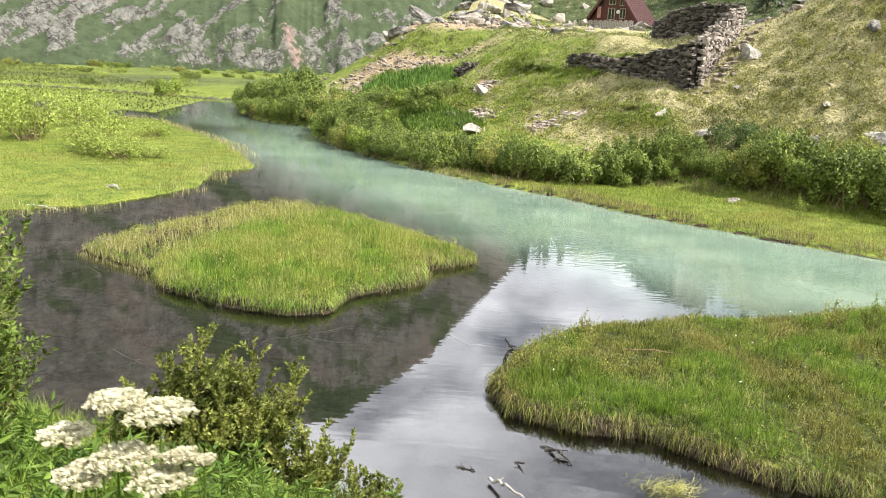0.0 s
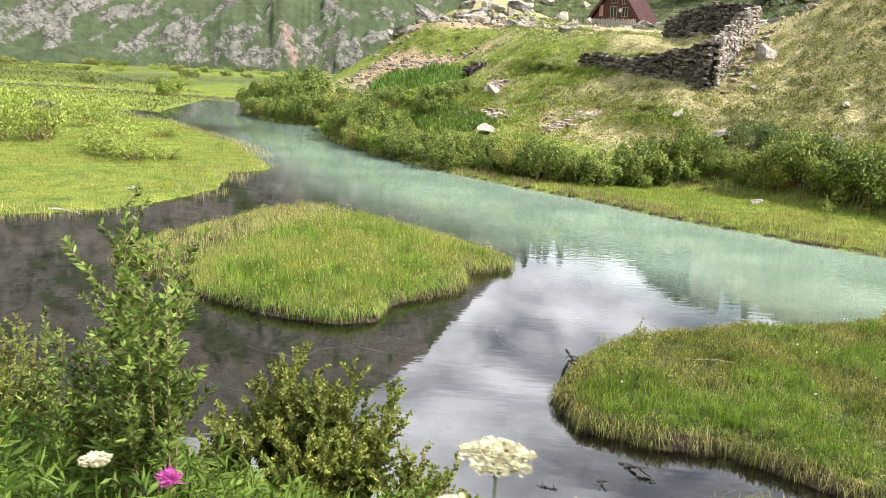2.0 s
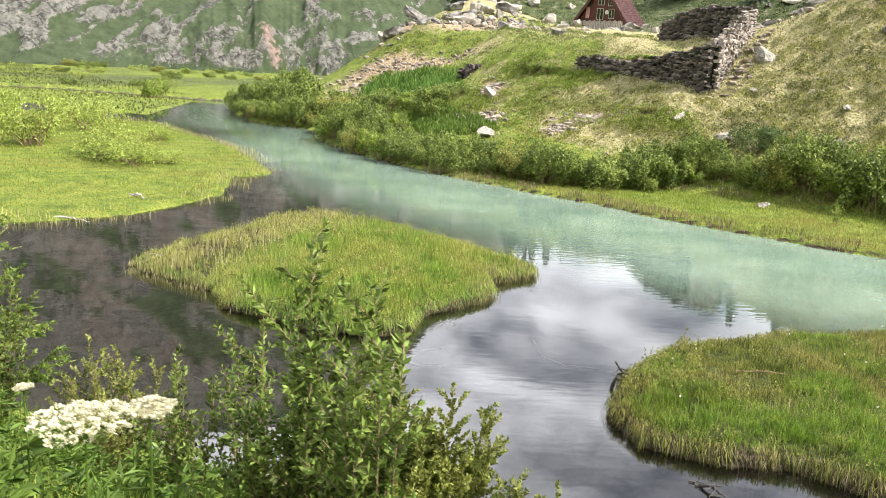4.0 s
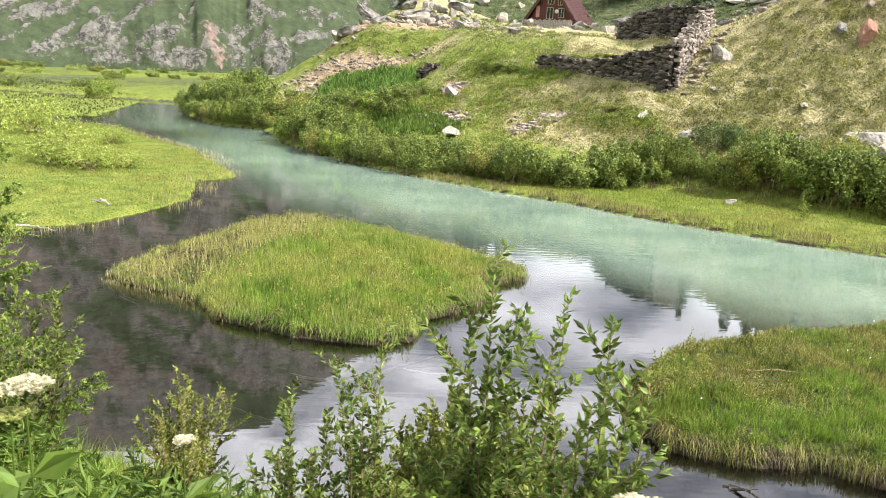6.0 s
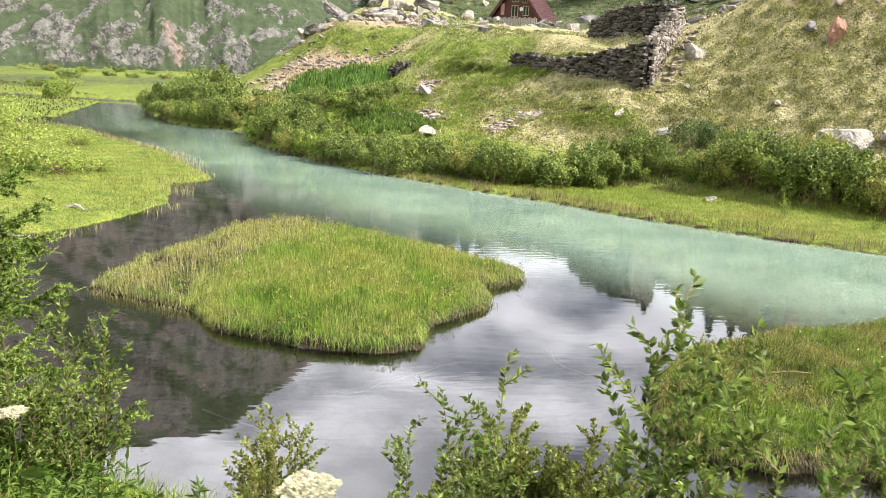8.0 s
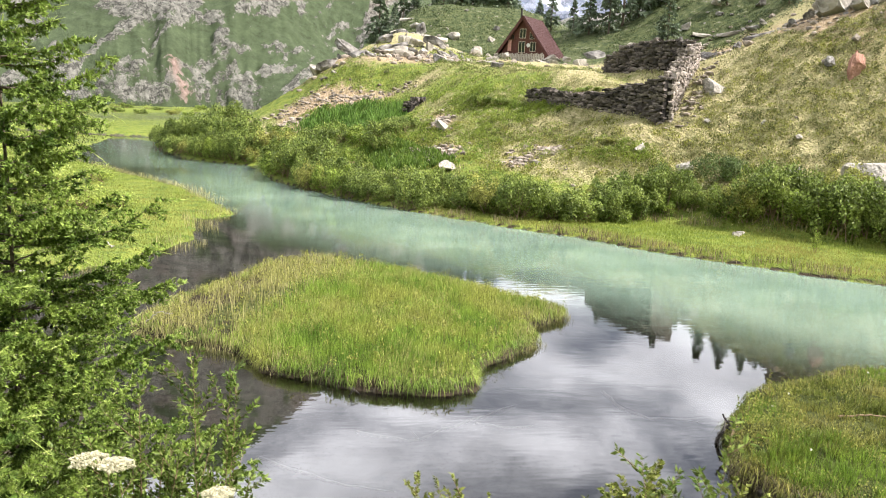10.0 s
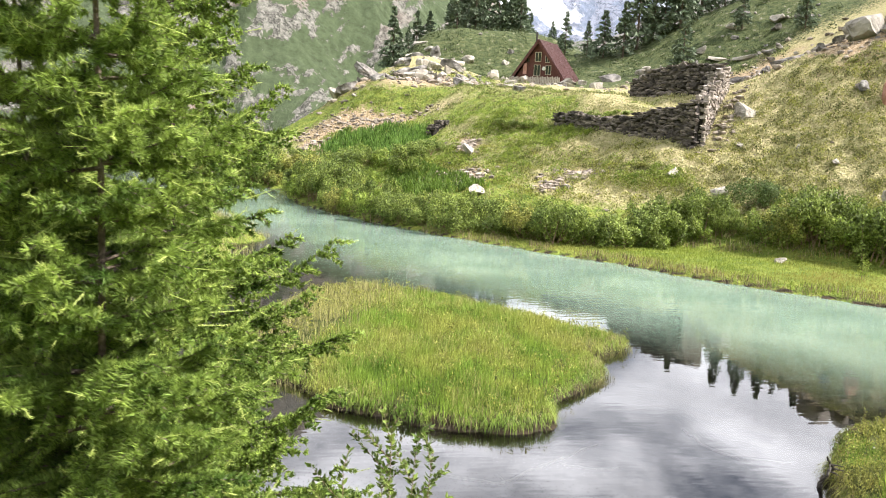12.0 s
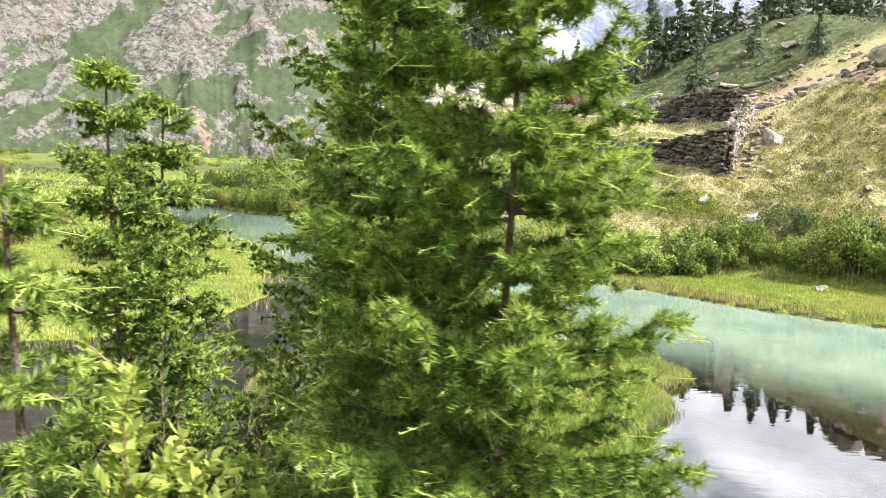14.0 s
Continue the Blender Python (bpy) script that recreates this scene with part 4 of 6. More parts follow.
k = scree_cover(p[:, 0], p[:, 1]) < 0.55
stuff("hill_grass", *blades(p[k], 0.30 * value_noise(p[k, 0] / 0.8, p[k, 1] / 0.8, 37) ** 1.5 + 0.05, 0.06, 0.9, 9), [DRY_GRASS], "short dry grass and heath on the hillside")
p = scatter(ISLAND, 5000, 112, 0.1)
k = smooth(-p[:, 0] + 0.45 * (p[:, 1] - 21), 8.6, 11.5) > np.random.default_rng(5).random(len(p))
stuff("brown_reeds", *blades(p[k], 0.42, 0.02, 0.35, 12), [REED], "yellow-brown reeds on the island's low end")


# ---- dry stone walls of the ruin ----
def wall_stones(seed, mat_):
    """A few squarish, worn stones that the walls share."""
    made = []
    for k in range(9):
        r = np.random.default_rng(seed + k)
        v = np.array([(sx, sy, sz) for sx in (-1, 0, 1) for sy in (-1, 1) for sz in (-1, 1)], float) * 0.5
        v[:, 0] *= 1 + 0.05 * r.normal(size=len(v))
        v += r.normal(size=v.shape) * 0.09
        v[np.abs(v[:, 0]) < 0.2, 1:] *= 1.14
        i = lambda a, b, c: a * 4 + b * 2 + c
        f = []
        for a in (0, 1):
            f += [[i(a, 0, 0), i(a + 1, 0, 0), i(a + 1, 0, 1), i(a, 0, 1)], [i(a, 1, 1), i(a + 1, 1, 1), i(a + 1, 1, 0), i(a, 1, 0)],
                  [i(a, 0, 1), i(a + 1, 0, 1), i(a + 1, 1, 1), i(a, 1, 1)], [i(a, 1, 0), i(a + 1, 1, 0), i(a + 1, 0, 0), i(a, 0, 0)]]
        f += [[i(0, 0, 0), i(0, 0, 1), i(0, 1, 1), i(0, 1, 0)], [i(2, 1, 0), i(2, 1, 1), i(2, 0, 1), i(2, 0, 0)]]
        made.append(raw_mesh("stone", v, np.array(f), [mat_]))
    return made


# same stones twice: darkened for the shaded walls, paler for the sunlit one
SHADED_STONES, SUNLIT_STONES = wall_stones(900, SHADED_WALL_STONE), wall_stones(900, SUNLIT_WALL_STONE)


def stone_wall(label, a, b, tops, seed, thick=0.7, course=0.13, stones=SHADED_STONES):
    """A dry wall from a to b; tops gives the top's z at even steps along it. The core is rubble, near-black for the
    shade in the gaps; the faces are single stones.
    """
    r = np.random.default_rng(seed)
    a, b = np.array(a, float), np.array(b, float)
    run = np.linalg.norm(b - a)
    d = (b - a) / run
    turn = math.degrees(math.atan2(d[1], d[0]))
    wall = thing("stone_wall", label, "wall", group="walls of the ruin")
    foot = [height(*(a + d * s)) for s in np.linspace(0, run, 9)]
    top_at = lambda s: float(np.interp(s / run, np.linspace(0, 1, len(tops)), tops))
    foot_at = lambda s: float(np.interp(s / run, np.linspace(0, 1, 9), foot)) - 0.25
    v, f = [], []
    for k, s in enumerate(np.linspace(0, run, 15)):
        for q, z in ((-0.32, foot_at(s) - 0.2), (0.32, foot_at(s) - 0.2), (0.30, top_at(s) - 0.22), (-0.30, top_at(s) - 0.22)):
            v.append((*(a + d * s + np.array([-d[1], d[0]]) * q * thick), z))
        if k:
            o, p_ = 4 * k, 4 * k - 4
            f += [[p_ + j, p_ + (j + 1) % 4, o + (j + 1) % 4, o + j] for j in range(4)]
    f += [[0, 3, 2, 1], [len(v) - 4, len(v) - 3, len(v) - 2, len(v) - 1]]
    part("rubble_core", raw_mesh("rubble_core", v, np.array(f), [GAP_SHADE]), wall)
    z = min(foot) - 0.2
    while z < max(tops) + 0.1:
        h_ = course * r.uniform(0.6, 1.6)
        s = -r.uniform(0, 0.3)
        while s < run:
            w = r.uniform(0.2, 0.6) * (1.25 if h_ > 0.2 else 1)
            m_ = s + w / 2
            if foot_at(m_) < z + h_ and z + h_ * 0.5 < top_at(m_) + r.uniform(-0.15, 0.1) and 0 <= m_ <= run:
                for side in ((-1, 1) if z + h_ > top_at(m_) - 0.3 else (1,)):
                    q = side * thick * 0.33 + r.normal() * 0.045
                    pos_ = a + d * m_ + np.array([-d[1], d[0]]) * q
                    ob = part("stone", stones[r.integers(9)], wall)
                    jut = r.uniform(0.7, 1.2)
                    ob.matrix_world = pose(pos_[0], pos_[1], z + h_ / 2 + r.normal() * 0.03, r.normal() * 8, r.normal() * 8, turn + r.normal() * 9) @ Matrix.Diagonal((w * 0.97, thick * 0.5 * jut, h_ * r.uniform(0.72, 1.15), 1))
            s += w
        z += h_
    return wall


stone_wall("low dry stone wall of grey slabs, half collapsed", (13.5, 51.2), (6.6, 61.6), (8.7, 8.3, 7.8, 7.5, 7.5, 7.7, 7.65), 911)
stone_wall("sunlit dry stone wall stepping up the slope", (18.0, 57.3), (13.75, 51.45), (11.6, 11.2, 10.6, 9.9, 9.3, 8.9), 912, stones=SUNLIT_STONES)
stone_wall("tall dry stone wall of a ruined stable, its shade in the stone colour", (18.1, 57.6), (13.4, 64.2), (11.7, 11.9, 11.9, 11.8, 11.3, 10.4), 913)
stone_wall("small heap of piled dark stones", (-2.6, 69.6), (-0.9, 72.0), (6.0, 6.6, 6.7, 6.3), 914)

# ---- rocks ----
for label, x, y, size, seed, kind, turn, sink in (
        ("pale weathered boulder lying on the slope", 17.8, 53.0, (1.9, 1.5, 1.25), 1, PALE_ROCK, 20, 0.2),
        ("small pale stone in the grass", 16.2, 50.2, (0.8, 0.6, 0.6), 2, PALE_ROCK, 60, 0.1),
        ("grey boulder beside a juniper", 13.4, 46.8, (1.7, 1.2, 0.75), 3, PALE_ROCK, 30, 0.15),
        ("flat grey boulder in the heath", 11.3, 48.9, (1.3, 0.9, 0.6), 4, PALE_ROCK, 80, 0.15),
        ("white angular stone on the slope", 18.6, 43.0, (1.0, 0.8, 1.1), 5, PALE_ROCK, 10, 0.15),
        ("large cracked pale slab", 22.3, 40.6, (3.2, 1.5, 1.9), 6, PALE_ROCK, -25, 0.3),
        ("large cracked pale slab", 23.9, 39.9, (1.7, 1.3, 1.4), 16, PALE_ROCK, 35, 0.3),
        ("rusty red boulder standing on end", 25.1, 48.7, (1.0, 0.8, 2.3), 7, RED_ROCK, 15, 0.2),
        ("grey stone beside a red boulder", 24.3, 50.2, (1.5, 0.9, 0.8), 8, ROCK, 45, 0.1),
        ("small white stone on the river bank", 12.8, 38.2, (0.75, 0.5, 0.4), 9, PALE_ROCK, 0, 0.05),
        ("grey stone among willows", 9.2, 45.8, (1.0, 0.7, 0.6), 10, ROCK, 0, 0.1),
        ("white stone among willows", 11.4, 43.8, (1.1, 0.8, 0.7), 11, PALE_ROCK, 50, 0.1),
        ("grey boulder at the scree's edge", -0.3, 61.3, (1.3, 1.0, 1.1), 12, PALE_ROCK, 25, 0.15),
        ("pale boulder above the willows", -0.8, 52.2, (2.2, 1.2, 0.8), 13, PALE_ROCK, 70, 0.15),
        ("pale boulder below the scree", 4.6, 50.6, (1.0, 0.8, 0.6), 14, PALE_ROCK, 70, 0.1),
        ("dark upright boulder in the pasture", 6.8, 79.0, (2.2, 1.5, 1.8), 15, ROCK, 70, 0.2),
        ("pale stone in the heath", 20.3, 46.0, (0.7, 0.5, 0.4), 17, PALE_ROCK, 40, 0.1),
        ("pale stone in the heath", 19.2, 48.4, (0.7, 0.4, 0.4), 18, PALE_ROCK, 80, 0.1)):
    boulder(label, x, y, size, seed + 300, kind, turn, sink=sink)

# a great leaning slab on the skyline
slab = boulder("great dark slab leaning against rocks", -8.3, 96.2, (5.2, 2.4, 1.3), 330, ROCK, 25, name="rock_slab")
slab.matrix_world = pose(-8.0, 96.4, height(-8.0, 96.4) + 0.3, 8, 34, 10)

shared = [rock_mesh("boulder", (1.0, r_, h_), 340 + k, m_) for k, (r_, h_, m_) in enumerate(
    ((0.8, 0.7, ROCK), (0.7, 0.8, PALE_ROCK), (0.9, 0.6, ROCK), (0.6, 0.9, PALE_ROCK), (0.8, 0.8, ROCK), (0.75, 0.6, PALE_ROCK)))]


def rock_field(label, group, cx, cy, ax, ay, count, low, high, seed, turn=0):
    r = np.random.default_rng(seed)
    s, c = math.sin(radians(turn)), math.cos(radians(turn))
    for _ in range(count):
        u, v = r.normal(0, 0.5, 2)
        x, y = cx + u * ax * c - v * ay * s, cy + u * ax * s + v * ay * c
        ob = new("boulder", shared[r.integers(len(shared))])
        k = low + (high - low) * r.random() ** 2.2
        ob.matrix_world = pose(x, y, height(x, y) - 0.12 * k, r.normal() * 12, r.normal() * 12, r.uniform(0, 360)) @ Matrix.Diagonal((k * 1.2, k * r.uniform(0.8, 1.3), k * r.uniform(0.7, 1.2), 1))
        tagged(ob, label, "rock", group)


rock_field("tumbled grey boulder of a rockfall", "rockfall by the hut", -1.5, 97, 12, 9, 64, 0.5, 2.5, 401)
rock_field("tumbled grey boulder of a rockfall", "rockfall by the hut", 2, 110, 10, 16, 58, 0.5, 2.8, 402)
rock_field("grey boulder on a grassy knoll", "rocks on the knoll", 0, 148, 8, 14, 50, 1.0, 4.4, 403)
rock_field("pale boulder on the upper slope", "rocks of the upper slope", 29, 56.5, 7, 4, 44, 0.5, 2.6, 404, -62)
rock_field("pale boulder above the stone wall", "stones above the ruin", 22, 61, 4, 2.5, 14, 0.5, 1.6, 405, 30)
rock_field("grey boulder on a dark hillside", "rocks of the far hillside", 48, 122, 20, 14, 40, 0.8, 3.0, 406)
rock_field("grey boulder on a dark hillside", "rocks of the far hillside", 60, 136, 26, 14, 26, 0.7, 2.6, 408)
rock_field("grey boulder on a grassy knoll", "rocks on the knoll", 12, 158, 16, 12, 20, 0.6, 2.2, 409)
rock_field("pale boulder in the pasture", "stones in the pasture", 18, 118, 12, 9, 16, 0.6, 1.8, 407)


def rubble(name, label, spots, seed):
    """Loose stones too many to count, as one piece."""
    r = np.random.default_rng(seed)
    bm = bmesh.new()
    bmesh.ops.create_icosphere(bm, subdivisions=1, radius=1.0)
    base = np.array([q.co[:] for q in bm.verts])
    tri = np.array([[q.index for q in g.verts] for g in bm.faces])
    bm.free()
    vs, fs, at = [], [], []
    for cx, cy, ax, ay, turn, count, big in spots:
        s, c = math.sin(radians(turn)), math.cos(radians(turn))
        for _ in range(count):
            u, v = r.normal(0, 0.5, 2)
            x, y = cx + u * ax * c - v * ay * s, cy + u * ax * s + v * ay * c
            k = big * (0.18 + 0.82 * r.random() ** 3)
            p_ = base * (1 + 0.22 * r.normal(size=(len(base), 1))) * np.array([k, k * r.uniform(0.6, 1), k * r.uniform(0.35, 0.7)])
            t = r.uniform(0, 6.28)
            p_ = np.stack([p_[:, 0] * math.cos(t) - p_[:, 1] * math.sin(t), p_[:, 0] * math.sin(t) + p_[:, 1] * math.cos(t), p_[:, 2]], 1)
            vs.append(p_ + [x, y, k * 0.1])
            at.append((x, y))
            fs.append(tri + 12 * len(fs))
    at = np.array(at)
    lift = np.repeat(ground_height(at[:, 0], at[:, 1]), 12)
    return stuff(name, np.concatenate(vs) + np.stack([lift * 0, lift * 0, lift], 1), np.concatenate(fs), [SCREE], label, "scree")


rubble("scree_stones", "pale loose stones scattered over the hillside",
       ((-9.5, 82.6, 9, 2.0, -24, 520, 0.34), (-14, 79, 2, 4, 0, 160, 0.4), (-1.6, 57.0, 1.7, 2.4, 25, 460, 0.36), (-0.3, 63.0, 0.9, 1.8, 10, 160, 0.36), (6.0, 52.6, 1.8, 1.4, 0, 460, 0.30), (4.0, 51.4, 1.3, 0.7, 0, 160, 0.28), (29.5, 57.5, 10, 6.0, -62, 800, 0.42), (16.7, 53.4, 4.2, 0.9, 54, 150, 0.36),
        (0, 96, 14, 8, 0, 420, 0.7), (13, 49, 9, 6, 0, 60, 0.2), (45, 118, 22, 14, 0, 300, 0.8), (24, 63, 8, 4, 10, 160, 0.6)), 411)


# ---- willows and low shrubs ----
def round_willow(label, seed, w=2.4, h=2.2, count=3600, leaf=0.135, mat_=WILLOW, name="willow_bush", lobes=15):
    """A dense bush of many leaves over short stems, in uneven lobes; built at the origin."""
    r = np.random.default_rng(seed)
    ob = thing(name, label, "bush")
    a = r.uniform(0, 2 * np.pi, lobes)
    q = np.sqrt(r.uniform(0, 1, lobes)) * w * 0.46
    cz = h * r.uniform(0.20, 0.86, lobes) * (1 - 0.9 * (q / w) ** 1.5)
    centre = np.stack([np.cos(a) * q, np.sin(a) * q, cz], 1)
    size = r.uniform(0.09, 0.20, lobes) * w
    k = r.integers(lobes, size=count)
    d = r.normal(size=(count, 3))
    d[:, 2] += 0.45
    d /= np.linalg.norm(d, axis=1, keepdims=True)
    p_ = centre[k] + d * (size[k] * r.uniform(0.72, 1.06, count))[:, None] * [1, 1, 1.25]
    spike = r.random(count) < 0.10          # shoots that stand out of the crown
    p_[spike, 2] += r.uniform(0.02, 0.16, int(spike.sum())) * h
    p_[:, 2] = np.maximum(p_[:, 2], 0.03)
    hang = np.cross(d, r.normal(size=d.shape)) + d * 0.5 + [0, 0, 0.2]
    tip = hang / np.linalg.norm(hang, axis=1, keepdims=True) * (leaf * r.uniform(0.6, 1.25, count))[:, None]
    wing = np.cross(tip, d + [0, 0, 0.25] + 0.45 * r.normal(size=d.shape))
    wing *= leaf * 0.30 / (np.linalg.norm(wing, axis=1, keepdims=True) + 1e-9)
    v = np.stack([p_ - wing, p_ + wing, p_ + tip], 1).reshape(-1, 3)
    part("foliage", raw_mesh("foliage", v, np.arange(len(v)).reshape(-1, 3), [mat_]), ob)
    sticks = 14
    tips = centre[r.integers(lobes, size=sticks)] + r.normal(size=(sticks, 3)) * w * 0.08
    roots = np.stack([r.normal(size=sticks) * 0.12 * w, r.normal(size=sticks) * 0.12 * w, np.full(sticks, -0.15)], 1)
    part("stem", raw_mesh("stem", *rods(roots, tips, 0.03, 0.008), [TWIG]), ob)
    return ob


protos = [round_willow("dense dark green willow bush on the river bank", 501), round_willow("dense dark green willow bush on the river bank", 502, 2.8, 2.0, 4200),
          round_willow("olive-green willow bush on the river bank", 503, 2.4, 2.1, 3600, mat_=WILLOW_OLIVE),
          round_willow("fresh green willow bush on the river bank", 504, 2.2, 1.7, 3200, mat_=WILLOW_FRESH)]
airy = round_willow("pale airy yellow-green willow bush in the meadow", 506, 2.6, 2.0, 1500, 0.14, MEADOW_BUSH, "willow_bush", 26)
airy_b = round_willow("pale airy yellow-green willow bush in the meadow", 507, 2.2, 2.3, 1100, 0.13, MEADOW_BUSH, "willow_bush", 20)
protos += [airy, airy_b]
first_use = set()


def plant(proto, x, y, k, turn, group, kz=1.0, label=""):
    m_ = pose(x, y, height(x, y) - 0.05, 0, 0, turn) @ Matrix.Diagonal((k, k, k * kz, 1))
    if proto not in first_use:
        first_use.add(proto)
        proto.matrix_basis = m_
        ob = proto
    else:
        keep = proto.matrix_basis.copy()
        proto.matrix_basis = Matrix()
        ob = copy_thing(proto, m_)
        proto.matrix_basis = keep
    return tagged(ob, label, "", group)


rng = np.random.default_rng(55)
bank_group = "willows along the far bank"
for line, count, k0, k1, rows in (([(-27, 90), (-17.5, 74)], 13, 1.2, 1.6, 2), ([(-29.2, 92), (-22.6, 76.4), (-15.6, 71.4)], 17, 0.75, 1.15, 1), ([(-14.6, 70), (-12.8, 60.5), (-10.6, 56.2)], 15, 0.85, 1.3, 2),
                                  ([(-10.4, 55.6), (-7.8, 51.2), (-4.2, 47.2)], 18, 0.7, 1.0, 2), ([(-4.0, 47.0), (0.2, 44.8), (2.2, 42.6), (4.9, 41.9), (7.9, 42.6), (10.2, 43.0)], 28, 0.8, 1.1, 2),
                                  ([(10.4, 43.4), (13.4, 42.2)], 7, 0.45, 0.7, 1), ([(13.4, 41.2), (16.2, 39.4), (18.2, 37.4), (20.3, 34.8), (23.5, 31.8)], 24, 0.9, 1.25, 2)):
    for j in range(count):
        s = (j + 0.5) / count * (len(line) - 1)
        row = j % rows
        x = np.interp(s, range(len(line)), [q[0] for q in line]) + rng.normal() * 0.35 + row * 0.7
        y = np.interp(s, range(len(line)), [q[1] for q in line]) + rng.normal() * 0.3 + row * 1.1
        plant(protos[int(rng.choice(4, p=(0.44, 0.34, 0.10, 0.12)))], x, y, rng.uniform(k0, k1), rng.uniform(0, 360), bank_group, rng.uniform(0.75, 1.25))
meadow_group = "willow bushes in the meadow"
for x, y, k, kz, q in ((-21.3, 41.6, 1.25, 0.7, 4), (-19.8, 42.8, 0.9, 0.55, 5), (-22.2, 42.4, 1.0, 0.8, 5), (-23.4, 43.6, 1.3, 0.95, 4), (-24.6, 44.8, 1.0, 0.8, 5), (-29.6, 47, 1.5, 1.2, 5), (-32.0, 46, 1.5, 1.3, 4),
                       (-30.6, 48.5, 1.2, 1.2, 4), (-34.5, 64, 1.8, 0.8, 4), (-24.4, 54, 1.1, 0.7, 4), (-27.0, 51.5, 1.3, 1.0, 5), (-31, 57, 1.6, 0.9, 4), (-38, 56, 1.9, 0.9, 5), (-45.7, 72, 1.5, 0.8, 3), (-42.6, 103, 1.8, 0.8, 3)):
    plant(protos[q], x, y, k, rng.uniform(0, 360), meadow_group, kz)
for _ in range(64):
    x, y = rng.uniform(-120, -42), rng.uniform(95, 240)
    if x > -0.62 * y:
        plant(protos[int(rng.integers(6))], x, y, rng.uniform(0.9, 2.2), rng.uniform(0, 360), meadow_group, 0.5)
slope_group = "bushes on the far slope"
for x, y, k, kz in ((-4.6, 62.6, 1.2, 0.6), (-3.4, 63.4, 1.0, 0.6), (-6.4, 62.2, 1.3, 0.6), (-8.0, 64.5, 1.2, 0.7), (-9.6, 67.4, 1.3, 0.7), (-5.4, 60.2, 1.1, 0.6), (-10.8, 70.6, 1.2, 0.7), (-12.6, 73.6, 1.3, 0.7), (-14.2, 76.0, 1.2, 0.7),
                    (-7.2, 59.0, 1.0, 0.7), (-10.6, 63.4, 1.2, 0.8), (-12.4, 68.0, 1.3, 0.8), (-15.5, 73.5, 1.3, 0.8), (3.0, 63.6, 0.9, 0.4), (4.4, 63.0, 0.8, 0.35), (9.2, 60.0, 0.9, 0.35), (10.6, 58.8, 0.9, 0.3), (7.6, 60.8, 0.8, 0.3), (9.4, 50.2, 0.5, 0.4)):
    plant(protos[int(rng.choice(4, p=(0.5, 0.3, 0.05, 0.15)))], x, y, k, rng.uniform(0, 360), slope_group, kz)
juniper = round_willow("dark green juniper mound on the slope", 505, 3.2, 1.7, 7000, 0.11, JUNIPER, "juniper_bush", 16)
plant(juniper, 14.75, 45.3, 1.0, 30, "", 0.85)


def mats(label, poly, count, seed, mat_, high=0.22, wide=0.7, per=70):
    """Low creeping shrubs: many flat leafy cushions as one piece."""
    r = np.random.default_rng(seed)
    c = scatter(poly, count, seed)
    c = c[scree_cover(c[:, 0], c[:, 1]) < 0.6]
    k = np.repeat(np.arange(len(c)), per)
    rad = r.uniform(0.4, 1.0, len(c))[k] * wide
    a, q = r.uniform(0, 2 * np.pi, len(k)), np.sqrt(r.uniform(0, 1, len(k)))
    x, y = c[k, 0] + np.cos(a) * q * rad, c[k, 1] + np.sin(a) * q * rad
    z = ground_height(x, y) + high * (1 - q * q) * r.uniform(0.3, 1.0, len(k)) + 0.02
    d = np.stack([np.cos(a) * q, np.sin(a) * q, np.full(len(k), 0.7)], 1) + r.normal(size=(len(k), 3)) * 0.3
    return stuff("dwarf_shrubs", *leaves(np.stack([x, y, z], 1), d, 0.13 + 0.16 * (wide > 2), 0.07 + 0.1 * (wide > 2), seed), [mat_], label, "shrubs")


mats("low green heath cushions on the slope", [(-6, 60), (0, 50), (12, 45), (26, 38), (36, 40), (32, 56), (20, 55), (14, 50), (6, 58), (0, 66)], 620, 521, WILLOW_OLIVE)
mats("bright green bilberry mats on the slope", [(-10, 66), (-3, 52), (4, 49), (9, 51), (7, 60), (3, 72), (-6, 80)], 240, 522, WILLOW_FRESH, 0.3, 0.9, 90)
mats("green dwarf shrubs on the upper pasture", [(-10, 84), (2, 74), (12, 66), (16, 74), (14, 110), (-8, 110)], 170, 523, WILLOW, 0.4, 1.1, 90)
mats("dark green shrubs on the knoll and far slope", [(-10, 130), (10, 128), (30, 142), (44, 118), (80, 118), (96, 150), (40, 184), (-8, 186)], 420, 524, TURF, 0.9, 2.4, 55)
mats("brownish heath cushions on the slope", [(0, 62), (10, 47), (20, 40), (36, 36), (40, 56), (24, 58), (8, 66)], 150, 525, HEATH, 0.3, 0.8, 50)
mats("olive heath tussocks covering the slope", [(-2, 60), (8, 48), (20, 39), (36, 33), (42, 56), (26, 58), (18, 54), (10, 62), (0, 68)], 2600, 528, HEATH, 0.20, 0.36, 26)
mats("dark heath tussocks dotted over the slope", [(2, 58), (10, 47), (20, 39), (36, 34), (42, 56), (26, 58), (18, 52), (12, 47), (4, 62)], 1300, 526, HEATH_DARK, 0.22, 0.42, 36)
mats("dark heath tussocks on the upper pasture", [(-14, 86), (-2, 70), (12, 64), (16, 74), (14, 108), (-10, 108)], 500, 527, HEATH_DARK, 0.2, 0.55, 30)
